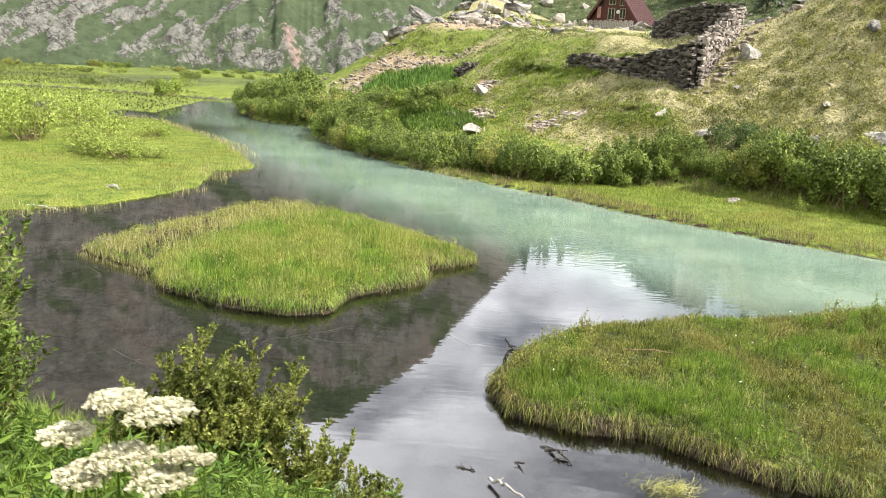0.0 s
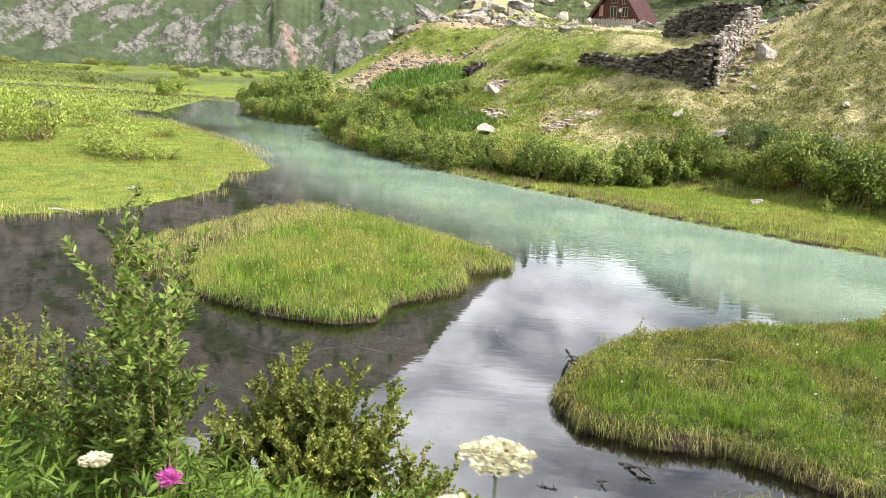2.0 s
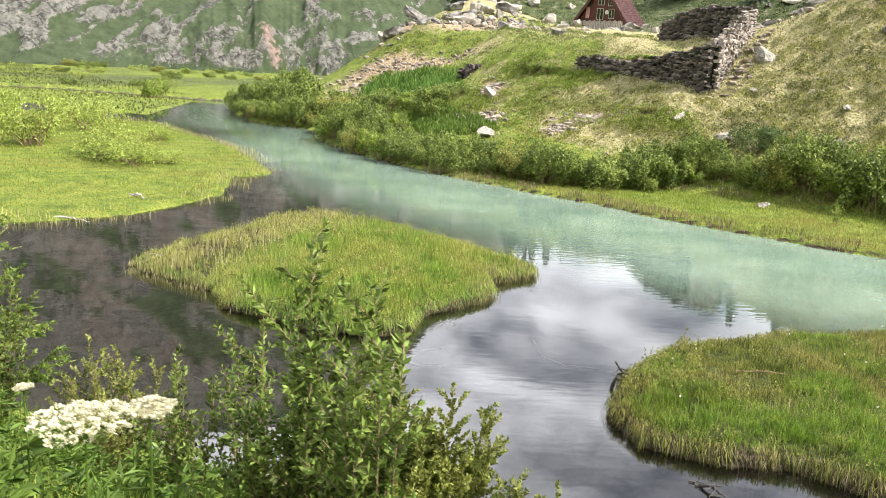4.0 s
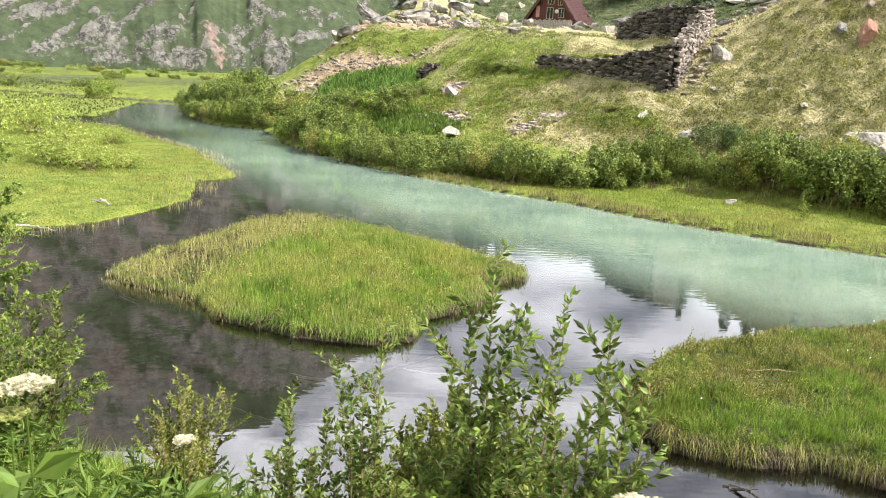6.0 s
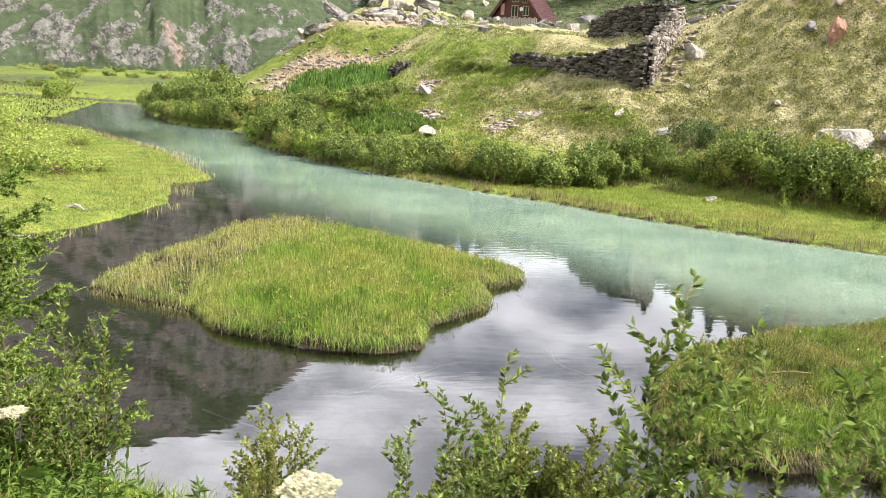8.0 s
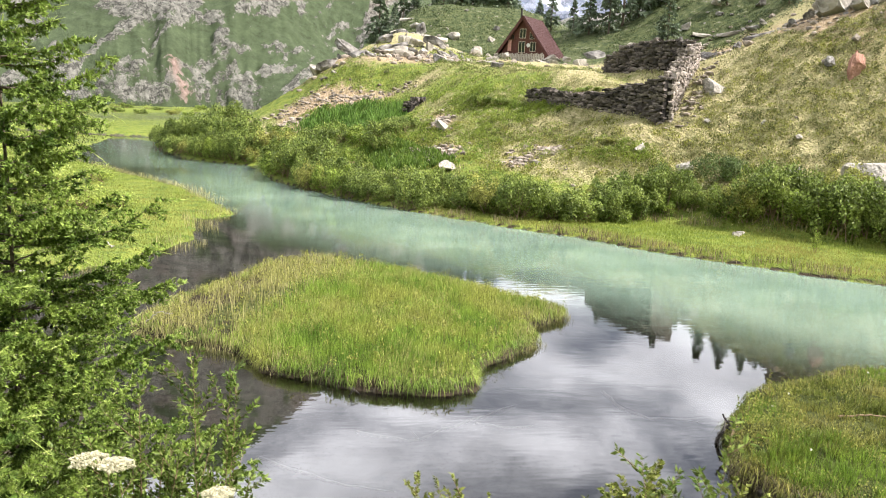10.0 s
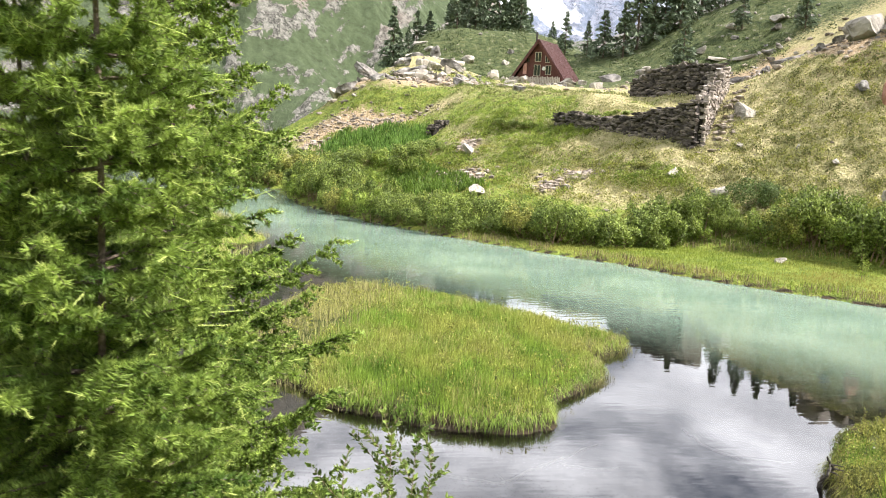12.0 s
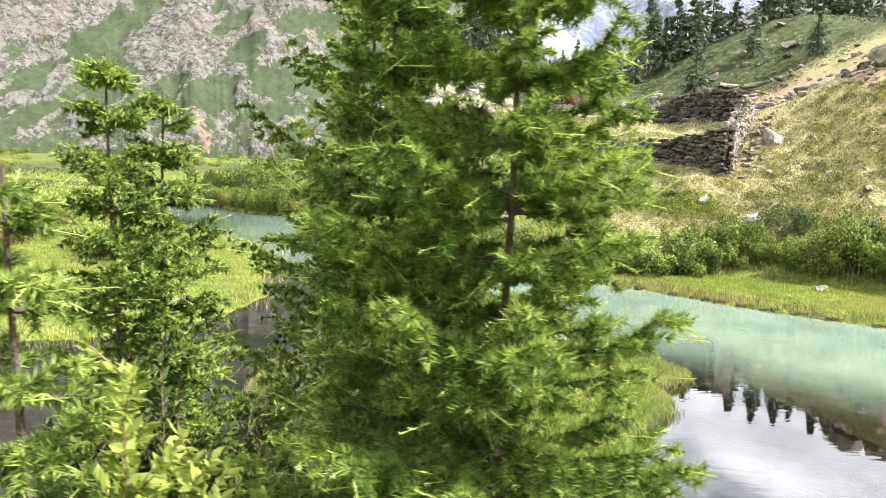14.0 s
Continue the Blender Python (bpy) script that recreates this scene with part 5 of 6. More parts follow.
for j, (label, poly, count) in enumerate((
        ("dark green shrub mats below the low wall", [(2.4, 60.0), (4.0, 61.6), (9.0, 59.4), (9.6, 57.4), (5.4, 58.4)], 70),
        ("dark green shrub mats beside the grassy hollow", [(0.2, 63.4), (2.8, 63.4), (3.2, 66.4), (0.6, 67.0)], 34),
        ("green bilberry mats above the willows", [(-4.6, 62.4), (-1.8, 59.6), (0.2, 59.8), (-1.2, 63.4)], 36),
        ("green bilberry mats among loose stones", [(0.6, 58.0), (3.0, 55.0), (4.6, 56.0), (2.6, 59.4)], 26),
        ("green shrub mats over the far willows", [(7.0, 49.8), (9.5, 48.0), (12.0, 47.0), (12.4, 48.4), (8.4, 51.0)], 40),
        ("green shrub mats on the crest", [(-13, 80), (-9, 77), (-6, 86), (-10, 92)], 40))):
    mats(label, poly, count, 540 + j, CUSHION, 0.34, 0.75, 110)
fern_patch = [(-13.4, 77.8), (-10.8, 81.2), (-5.4, 79.0), (-2.2, 74.4), (-3.0, 64.2), (-5.6, 62.6), (-10.0, 71.5)]
p = scatter(fern_patch, 9000, 531, -0.6)
p = p[np.random.default_rng(531).random(len(p)) < 0.15 + edge_factor(fern_patch, p, -0.6, 1.6)]
stuff("fern_fronds", *blades(p, (0.35 + 0.65 * edge_factor(fern_patch, p, -0.4, 1.6)) * (0.6 + 0.6 * value_noise(p[:, 0] / 0.9, p[:, 1] / 0.9, 38)), 0.09, 0.5, 531), [FERN], "dense patch of dark green ferns", "ferns")
p = scatter([(-7, 60.5), (-4.5, 62), (-1.5, 58), (0, 53), (-5, 53.5)], 2600, 532)
stuff("herb_patch", *blades(p, 0.55, 0.12, 0.6, 532), [HERB], "bright yellow-green tall herbs", "herbs")
# far meadow tufts
p = scatter([(-30, 72), (-34, 100), (-38, 106), (-130, 230), (-170, 150), (-60, 74)], 20000, 533)
stuff("far_meadow_grass", *blades(p, 0.24, 0.14, 0.8, 533), [FAR_SWARD], "yellow-green grass of the valley floor")


# ---- conifers on the skyline ----
def conifer(label, seed, h=9.0, w=5.6):
    r = np.random.default_rng(seed)
    ob = thing("conifer", label, "tree")
    part("trunk", raw_mesh("trunk", *rods([(0, 0, -0.4)], [(0, 0, h * 0.97)], 0.16, 0.02, 6), [BARK]), ob)
    n = 95
    z = h * (0.1 + 0.88 * np.sort(r.uniform(0, 1, n)) ** 0.9)
    a = r.uniform(0, 2 * np.pi, n)
    ln = w * 0.5 * (1.03 - z / h) * r.uniform(0.55, 1.1, n)
    out = np.stack([np.cos(a), np.sin(a), np.full(n, -0.25)], 1)
    root = np.stack([np.zeros(n), np.zeros(n), z], 1)
    part("branchwork", raw_mesh("branchwork", *rods(root, root + out * ln[:, None], 0.03, 0.01, 3), [BARK]), ob)
    k = np.repeat(np.arange(n), 11)
    s = r.uniform(0.12, 1.0, len(k))[:, None]
    q = root[k] + out[k] * ln[k][:, None] * s
    d = out[k] + r.normal(size=(len(k), 3)) * 0.55 - [0, 0, 0.2]
    part("crown", raw_mesh("crown", *leaves(q, d, 0.35 + 0.6 * (1 - z[k] / h), 0.36, seed), [HAZY_NEEDLE]), ob)
    return ob


trees = [conifer("dark green conifer on the skyline", 541), conifer("dark green conifer on the skyline", 542, 9.0, 4.6), conifer("dark green conifer on the skyline", 543, 7.5, 5.2)]
tree_group = "conifers above the hut"
for x, y, k in ((-2.2, 175, 1.25), (3.2, 180, 0.8), (6.2, 181, 0.7), (11, 182, 0.9), (13, 179, 1.3), (15, 181, 1.15), (17, 183, 1.0), (19.6, 181, 1.15), (21.6, 179, 1.25), (23.6, 182, 1.1), (25.6, 180, 1.2),
                (27.4, 181, 1.05), (29.5, 182, 0.8), (34, 178, 0.6), (31.9, 158, 0.75), (36.2, 157, 0.6), (38, 152, 0.95), (44, 150, 1.35), (46, 132, 0.9), (12, 178, 1.0), (18, 179, 1.2), (26.5, 178, 1.2), (16.2, 178, 1.1), (24.4, 178, 1.0), (52, 149, 1.2), (-0.5, 177, 0.7), (1.0, 173, 0.5), (58, 136, 0.7), (41, 149, 0.9), (70, 147, 1.1), (76, 149, 1.2), (50, 152, 1.35), (54, 151, 1.2), (57.6, 153, 1.25),
                (61, 150, 0.8), (64, 126, 0.7), (66, 149, 1.3), (80, 150, 1.2), (84, 148, 1.4), (88, 149, 1.5), (47.5, 151, 1.0), (72, 152, 0.9), (92, 140, 1.3)):
    plant(trees[int(rng.integers(3))], x, y, k * 1.3, rng.uniform(0, 360), tree_group)
for _ in range(22):
    a, d = radians(rng.uniform(20, 36)), rng.uniform(200, 300)
    plant(trees[int(rng.integers(3))], d * math.sin(a), d * math.cos(a), rng.uniform(0.9, 1.5), rng.uniform(0, 360), tree_group)


# ---- the hut ----
BOARDS = material("dark_red_boards", [(0.3, (0.055, 0.022, 0.018)), (0.7, (0.15, 0.058, 0.045))], 3.0, 0.8, 0.4, 20.0, stretch_by=(1, 1, 6))
ROOF_RED = material("rusty_red_roof", [(0.3, (0.045, 0.017, 0.017)), (0.7, (0.085, 0.033, 0.031))], 2.0, 0.6, 0.3, 12.0)
PALE_BOARD = material("bleached_boards", [(0.3, (0.34, 0.29, 0.24)), (0.7, (0.55, 0.49, 0.42))], 6.0, 0.8, 0.3, 30.0)
WHITE_PAINT = material("white_paint", [(0.3, (0.66, 0.65, 0.62)), (0.7, (0.8, 0.79, 0.76))], 8.0, 0.6, 0.1, 30.0)
PINK_PAINT = material("faded_red_paint", [(0.3, (0.45, 0.20, 0.17)), (0.7, (0.62, 0.36, 0.31))], 4.0, 0.7, 0.1, 30.0)
PIPE = material("stove_pipe", [(0.3, (0.03, 0.028, 0.026)), (0.7, (0.08, 0.07, 0.065))], 8.0, 0.6, 0.2, 30.0, metal=0.6)
GLASS = material("dark_glass", [(0.3, (0.02, 0.022, 0.025)), (0.7, (0.04, 0.045, 0.05))], 2.0, 0.08, 0.0, 10.0, spec=0.6)


def solid(boxes, mat_):
    """One mesh of boxes, each (x0, y0, z0, x1, y1, z1)."""
    vs, fs = [], []
    for k, (x0, y0, z0, x1, y1, z1) in enumerate(boxes):
        vs += [(x, y, z) for z in (z0, z1) for x, y in ((x0, y0), (x1, y0), (x1, y1), (x0, y1))]
        fs += [[8 * k + j for j in q] for q in ((0, 3, 2, 1), (4, 5, 6, 7), (0, 1, 5, 4), (1, 2, 6, 5), (2, 3, 7, 6), (3, 0, 4, 7))]
    return raw_mesh("part", np.array(vs, float), np.array(fs), [mat_])


def slanted(a, b, y0, y1, thick, mat_):
    """A sloping slab over the depth y0..y1 from (x, z) a to (x, z) b, its thickness outwards."""
    a, b = np.array(a, float), np.array(b, float)
    d = (b - a) / np.linalg.norm(b - a)
    o = np.array([-d[1], d[0]]) * thick
    v = [(q[0], y, q[1]) for y in (y0, y1) for q in (a, b, b + o, a + o)]
    return raw_mesh("part", np.array(v), np.array([[0, 1, 2, 3], [7, 6, 5, 4], [0, 4, 5, 1], [1, 5, 6, 2], [2, 6, 7, 3], [3, 7, 4, 0]]), [mat_])


hut = thing("hut", "dark red A-frame wooden hut with a steep metal roof", "hut", pose(17.0, 137.0, 13.95, 0, 0, -34))
W, H, L = 10.2, 7.1, 8.0
wall_v = [(0.35, y, 0) for y in (0, L)] + [(W - 0.35, y, 0) for y in (0, L)] + [(W / 2, y, H - 0.25) for y in (0, L)]
part("gable_wall", raw_mesh("part", np.array(wall_v), np.array([[0, 2, 4], [3, 1, 5]]), [BOARDS]), hut)
for s, z in enumerate(np.arange(0.45, H - 1.0, 0.45)):
    q = 0.35 + (W / 2 - 0.35) * z / (H - 0.25)
    part("board", solid([(q + 0.06, -0.05 - 0.01 * (s % 2), z - 0.44, W - q - 0.06, -0.005, z)], BOARDS), hut)
part("roof_slope", slanted((W / 2, H), (-0.25, -0.15), -0.7, L + 0.4, -0.14, ROOF_RED), hut)
part("roof_slope", slanted((W / 2, H), (W + 0.25, -0.15), -0.7, L + 0.4, 0.14, ROOF_RED), hut)
for side in (0, 1):
    for y in np.arange(-0.6, L + 0.4, 0.55):
        e = (-0.25, -0.15) if side == 0 else (W + 0.25, -0.15)
        rib = slanted((W / 2, H), e, y, y + 0.06, -0.19 if side == 0 else 0.19, ROOF_RED)
        part("roof_rib", rib, hut)
part("barge_board", slanted((W / 2, H - 0.05), (-0.25, -0.2), -0.78, -0.70, 0.32, BOARDS), hut)
part("barge_board", slanted((W / 2, H - 0.05), (W + 0.25, -0.2), -0.78, -0.70, -0.32, BOARDS), hut)
for x0, z0, x1, z1 in ((4.5, 3.5, 5.55, 5.0), (4.4, 1.1, 5.5, 2.9), (6.5, 1.3, 7.45, 2.8), (6.35, 3.35, 7.1, 4.4), (2.9, 3.3, 3.5, 4.1)):
    win = part("window", solid([(x0, -0.10, z0, x1, -0.07, z1)], GLASS), hut)
    part("window_frame", solid([(x0 - 0.04, -0.16, z0 - 0.05, x0 + 0.02, -0.07, z1 + 0.05), (x1 - 0.02, -0.16, z0 - 0.05, x1 + 0.04, -0.07, z1 + 0.05),
                                (x0 + 0.02, -0.15, z0 - 0.05, x1 - 0.02, -0.07, z0 + 0.03), (x0 + 0.02, -0.15, z1 - 0.03, x1 - 0.02, -0.07, z1 + 0.05),
                                ((x0 + x1) / 2 - 0.03, -0.14, z0 + 0.05, (x0 + x1) / 2 + 0.03, -0.07, z1 - 0.05)], PALE_BOARD if x0 > 4 else BOARDS), win)
part("sign_panel", solid([(2.35, -0.14, 1.35, 3.0, -0.07, 3.2)], PINK_PAINT), hut, "faded pink painted panel")
bm = bmesh.new()
bmesh.ops.create_cone(bm, cap_ends=True, segments=20, radius1=0.34, radius2=0.26, depth=0.12, matrix=pose(6.15, -0.2, 2.3, 90))
me = bpy.data.meshes.new("dish")
bm.to_mesh(me)
bm.free()
me.materials.append(WHITE_PAINT)
part("dish", me, hut, "round white dish")
for j, x in enumerate(np.arange(0.3, 9.4, 0.30)):
    part("fence_board", solid([(x, -1.25, -0.35, x + 0.21, -1.18, 0.78 + 0.08 * (j * 7 % 3))], PALE_BOARD), hut)
part("rail", solid([(0.3, -1.18, 0.3, 8.8, -1.1, 0.4)], PALE_BOARD), hut)
part("deck", solid([(0.2, -1.1, -0.5, W - 0.2, -0.06, -0.02)], BOARDS), hut)
part("chimney", raw_mesh("part", *rods([(3.9, 1.6, 4.2)], [(3.9, 1.6, 8.6)], 0.17, 0.17, 10), [PIPE]), hut, "thin black stove pipe")
part("foundation", solid([(0.3, 0.0, -1.2, W - 0.3, L, 0.0)], SHADED_WALL_STONE), hut)
for x, y, size, seed in ((15.2, 133.4, (1.6, 1.2, 1.5), 1), (26.5, 131.5, (1.9, 1.4, 1.2), 2), (28.6, 131.4, (2.6, 1.6, 1.2), 3), (24.0, 126, (2.4, 1.4, 1.9), 4)):
    boulder("pale boulder beside the wooden hut", x, y, size, 700 + seed, PALE_ROCK, 30 * seed, group="boulders by the hut", sink=0.2)


# ---- larches ----
def larch(label, x, y, top, seed, reach=1.25, boughs=120, fine=1.0, wide=0.0050, base=None, low=0.04):
    """A young larch: trunk, drooping boughs with side shoots, soft needles in tufts, and pale new shoots at the ends."""
    r = np.random.default_rng(seed)
    z0 = height(x, y) if base is None else base
    h = top - z0
    tree = thing("larch", label, "tree", pose(x, y, z0), "larches on the near bank")
    zs = np.linspace(-0.3, h, 14)
    mid = np.stack([0.03 * np.sin(zs * 1.3 + seed), 0.03 * np.cos(zs * 1.1), zs], 1)
    rad = 0.017 * (1 - np.clip(zs, 0, h) / h) + 0.006
    part("trunk", raw_mesh("trunk", *tube(mid, rad), [BARK]), tree)
    levels = max(6, int(h * (0.99 - low) / 0.21))
    for j in range(boughs):
        level = j * levels // boughs
        s = min(0.985, max(0.0, (level + 0.5 + r.normal() * 0.16) / levels))
        z = h * (low + (0.99 - low) * s)
        ln = reach * (1.0 - s) ** 0.95 * r.uniform(0.5, 1.15) + 0.06
        a = j * 2.4 + r.normal() * 0.3
        out = np.array([math.cos(a), math.sin(a), 0.0])
        side = np.array([-out[1], out[0], 0.0])
        n = max(4, int(ln / 0.06))
        t = np.linspace(0, 1, n + 1)
        droop = r.uniform(-0.05, 0.42) * ln
        root = mid[np.clip(int((z + 0.3) / (h + 0.3) * 13), 0, 13)]
        line = np.array([root[0], root[1], z]) + out * (t * ln)[:, None] + side * (np.sin(t * 3) * 0.06 * r.normal())[:, None] \
            + np.array([0, 0, 1.0]) * ((0.10 + 0.3 * s) * t * ln - droop * t + droop * 1.2 * t ** 3)[:, None]
        segs = [(line[i], line[i + 1]) for i in range(n // 5, n)]
        twig_a, twig_b, new_a, new_b = [], [], [], []
        for i in range(max(1, n // 5), n + 1):
            for sgn in (-1, 1):
                if r.random() < 0.85:
                    sl = (0.07 + 0.30 * ln * (1 - 0.75 * t[i])) * r.uniform(0.5, 1.2)
                    dd = out * r.uniform(0.55, 1.0) + side * sgn * r.uniform(0.45, 0.9) + np.array([0, 0, r.uniform(-0.42, 0.16)])
                    dd /= np.linalg.norm(dd)
                    m_ = line[i] + dd * sl * 0.55
                    e = line[i] + dd * sl + np.array([0, 0, r.uniform(-0.28, 0.12) * sl])
                    segs += [(line[i], m_), (m_, e)]
                    twig_a += [line[i], m_]
                    twig_b += [m_, e]
                    if r.random() < 0.20:
                        up = dd * 0.7 + np.array([0, 0, r.uniform(-0.25, 0.6)]) + r.normal(size=3) * 0.18
                        new_a.append(e)
                        new_b.append(e + up / np.linalg.norm(up) * r.uniform(0.05, 0.15))
        new_a.append(line[-1])
        new_b.append(line[-1] + (out * 0.8 + np.array([0, 0, r.uniform(-0.1, 0.6)])) * r.uniform(0.06, 0.13))
        limb = part("bough", raw_mesh("bough", *tube(line, 0.0090 * (1 - t * 0.80), 4), [BARK]), tree)
        tagged(part("twig_spray", raw_mesh("twig_spray", *rods(np.array(twig_a), np.array(twig_b), 0.0026, 0.0016, 3), [BARK]), limb), kind="stuff")
        p0, p1 = np.array([q[0] for q in segs]), np.array([q[1] for q in segs])
        gap = np.linalg.norm(p1 - p0, axis=1)
        k = np.repeat(np.arange(len(segs)), np.maximum(2, (gap / (0.0062 / fine)).astype(int)))
        tp = p0[k] + (p1 - p0)[k] * r.uniform(0, 1, len(k))[:, None]
        td = (p1 - p0)[k] / (gap[k][:, None] + 1e-6)
        k = np.repeat(np.arange(len(tp)), 6)
        d = r.normal(size=(len(k), 3))
        d = d - np.sum(d * td[k], 1)[:, None] * td[k] * 0.8
        d = d / np.linalg.norm(d, axis=1, keepdims=True) + td[k] * r.uniform(0.2, 0.9, len(k))[:, None]
        d /= np.linalg.norm(d, axis=1, keepdims=True)
        nl = r.uniform(0.026, 0.050, len(k))[:, None]
        q = np.cross(d, r.normal(size=d.shape))
        q *= wide / (np.linalg.norm(q, axis=1, keepdims=True) + 1e-9)
        v = np.stack([tp[k] - q, tp[k] + q, tp[k] + d * nl], 1).reshape(-1, 3)
        tagged(part("needle_spray", raw_mesh("needle_spray", v, np.arange(len(v)).reshape(-1, 3), [LARCH]), limb), kind="stuff")
        new_a, new_b = np.array(new_a), np.array(new_b)
        k = np.repeat(np.arange(len(new_a)), 18)
        young = new_a[k] + (new_b - new_a)[k] * r.uniform(0, 1, len(k))[:, None]
        v1, f1 = rods(new_a, new_b, 0.0024, 0.0014, 4)
        v2, f2 = leaves(young, r.normal(size=(len(k), 3)) * 0.6 + (new_b - new_a)[k] * 8, 0.022, 0.0036, seed + j)
        v, f, _ = joined([(v1, f1, 0), (v2, f2, 0)])
        tagged(part("shoot_spray", raw_mesh("shoot_spray", v, f, [SHOOT]), limb, "pale yellow-green new shoots"), kind="stuff")
    return tree


SHOOT = leafy("new_shoot", (0.36, 0.46, 0.11), (0.55, 0.62, 0.20), 0.2, 0.35, 4.0)
larch("young larch with soft green needles and drooping boughs", -9.84, 4.48, 8.1, 601, 0.98, 215, 1.25, 0.0034)
larch("young larch with soft green needles beside a taller one", -10.22, 4.75, 7.45, 602, 0.66, 150, 0.8, 0.0046, None, 0.10)
larch("tall larch behind a younger one on the bank", -10.25, 7.4, 9.0, 607, 1.75, 210, 0.36, 0.0120)
larch("slender larch sapling with many boughs", -11.6, 6.0, 7.0, 603, 0.62, 100, 0.50, 0.0075, None, 0.22)
larch("slender larch sapling with many boughs", -11.4, 6.3, 6.85, 604, 0.62, 100, 0.50, 0.0075, None, 0.22)
larch("small larch sapling at the path's edge", -11.2, 3.95, 6.5, 605, 0.35, 50, 0.9, 0.0036)
larch("larch sapling on the bank below the path", -12.6, 5.0, 6.9, 606, 1.0, 90, 0.30, 0.0110)


# ---- willows and herbs of the near bank ----
def shoot_willow(label, x, y, top, seed, stems=13, spread=0.4, leaf=0.078, ratio=0.40, mat_=None, name="willow", step=0.0105, side=0.5, category="bush"):
    """A bush of upright shoots, each with leaves all the way up and a few side shoots."""
    r = np.random.default_rng(seed)
    z0 = height(x, y)
    h = top - z0
    ob = thing(name, label, category, pose(x, y, z0), "bushes on the near bank")

    def shoot(kept, p0, d, ln, thick, depth):
        n = max(4, int(ln / 0.12))
        p_ = p0.copy()
        bend = r.normal(size=3) * (0.010 if depth or len(kept[0]) else 0.006)
        for i in range(n):
            d = d + bend + np.array([0, 0, 0.04])
            d = d / np.linalg.norm(d)
            q = p_ + d * ln / n
            kept[0].append(p_)
            kept[1].append(q)
            kept[2].append(thick * (1 - 0.8 * i / n))
            if i / n >= (0.18 if depth == 0 else 0.0):
                m_ = max(1, int(ln / n / step))
                u = r.uniform(0, 1, m_)[:, None]
                kept[3].append(p_ + (q - p_) * u)
                a = r.normal(size=(m_, 3))
                a -= (a @ d)[:, None] * d
                a /= np.linalg.norm(a, axis=1, keepdims=True) + 1e-9
                kept[4].append(a * 0.9 + d * 0.75)
            if depth == 0 and i > n * 0.22 and r.random() < side:
                a = r.normal(size=3)
                a -= (a @ d) * d
                a /= np.linalg.norm(a)
                shoot(kept, q, a * 0.8 + d * 0.8, min(ln * r.uniform(0.12, 0.3), (1.0 - i / n) * ln * 0.8 + 0.04), thick * 0.5, 1)
            p_ = q

    for j in range(stems):
        a = r.uniform(0, 2 * np.pi)
        lean = (0.0 if j == 0 else r.uniform(0.1, 1.0)) * spread / max(h, 0.5)
        kept = ([], [], [], [], [])
        shoot(kept, np.array([math.cos(a) * 0.08, math.sin(a) * 0.08, -0.05]), np.array([math.cos(a) * lean, math.sin(a) * lean, 1.0]),
              h * (1.0 if j == 0 else r.uniform(0.45, 0.9)), 0.009, 0)
        stem = part("shoot", raw_mesh("shoot", *rods(np.array(kept[0]), np.array(kept[1]), np.array(kept[2]), np.array(kept[2]) * 0.85, 4), [TWIG]), ob)
        part("foliage", raw_mesh("foliage", *leaves(np.concatenate(kept[3]), np.concatenate(kept[4]), leaf, leaf * ratio, seed + 97 * j), [mat_ or WILLOW_FRESH]), stem)
    return ob


shoot_willow("tall leafy green willow with upright shoots", -4.36, 3.14, 5.62, 621, 19, 0.46, 0.066, 0.44, TALL_WILLOW, step=0.009)
shoot_willow("tall leafy green willow with upright shoots", -4.0, 2.54, 5.52, 622, 15, 0.34, 0.066, 0.44, TALL_WILLOW, step=0.009)
shoot_willow("tall leafy green willow with upright shoots", -4.68, 3.3, 4.7, 623, 16, 0.45, 0.066, 0.44, TALL_WILLOW, step=0.009)
shoot_willow("leafy green willow with upright shoots", -5.15, 4.55, 4.74, 624, 12, 0.5, 0.062, 0.42, TALL_WILLOW)
shoot_willow("low leafy green willow shoots", -5.62, 4.3, 4.4, 625, 12, 0.4, 0.062, 0.42, TALL_WILLOW)
shoot_willow("leafy willow with broad shiny leaves", -8.45, 6.5, 4.5, 626, 22, 0.85, 0.062, 0.42, TALL_WILLOW, "willow", 0.009)
shoot_willow("leafy willow with broad shiny leaves", -8.9, 6.0, 4.35, 627, 18, 0.6, 0.062, 0.42, TALL_WILLOW, "willow", 0.009)
shoot_willow("thin olive shrub with tiny leaves", -6.62, 4.9, 4.2, 628, 20, 0.46, 0.040, 0.5, SHRUB, "shrub", 0.006, 0.8)
shoot_willow("thin olive shrub with tiny leaves", -6.85, 5.9, 3.8, 629, 16, 0.42, 0.040, 0.5, SHRUB, "shrub", 0.006, 0.8)
shoot_willow("pale-leaved willow beside the footpath", -10.86, 4.02, 6.05, 630, 18, 0.30, 0.06, 0.45, MEADOW_BUSH, "willow", 0.007)
# two shrubs added to fill the gap below the larches, shade in their colour
shoot_willow("leafy shrub below the larches, their shade in its leaf colour", -10.7, 5.7, 5.6, 631, 24, 0.9, 0.07, 0.45, SHADED_LEAF, "shrub", 0.010)
shoot_willow("leafy shrub below the larches, their shade in its leaf colour", -11.25, 5.4, 5.6, 632, 24, 0.9, 0.07, 0.45, SHADED_LEAF, "shrub", 0.010)
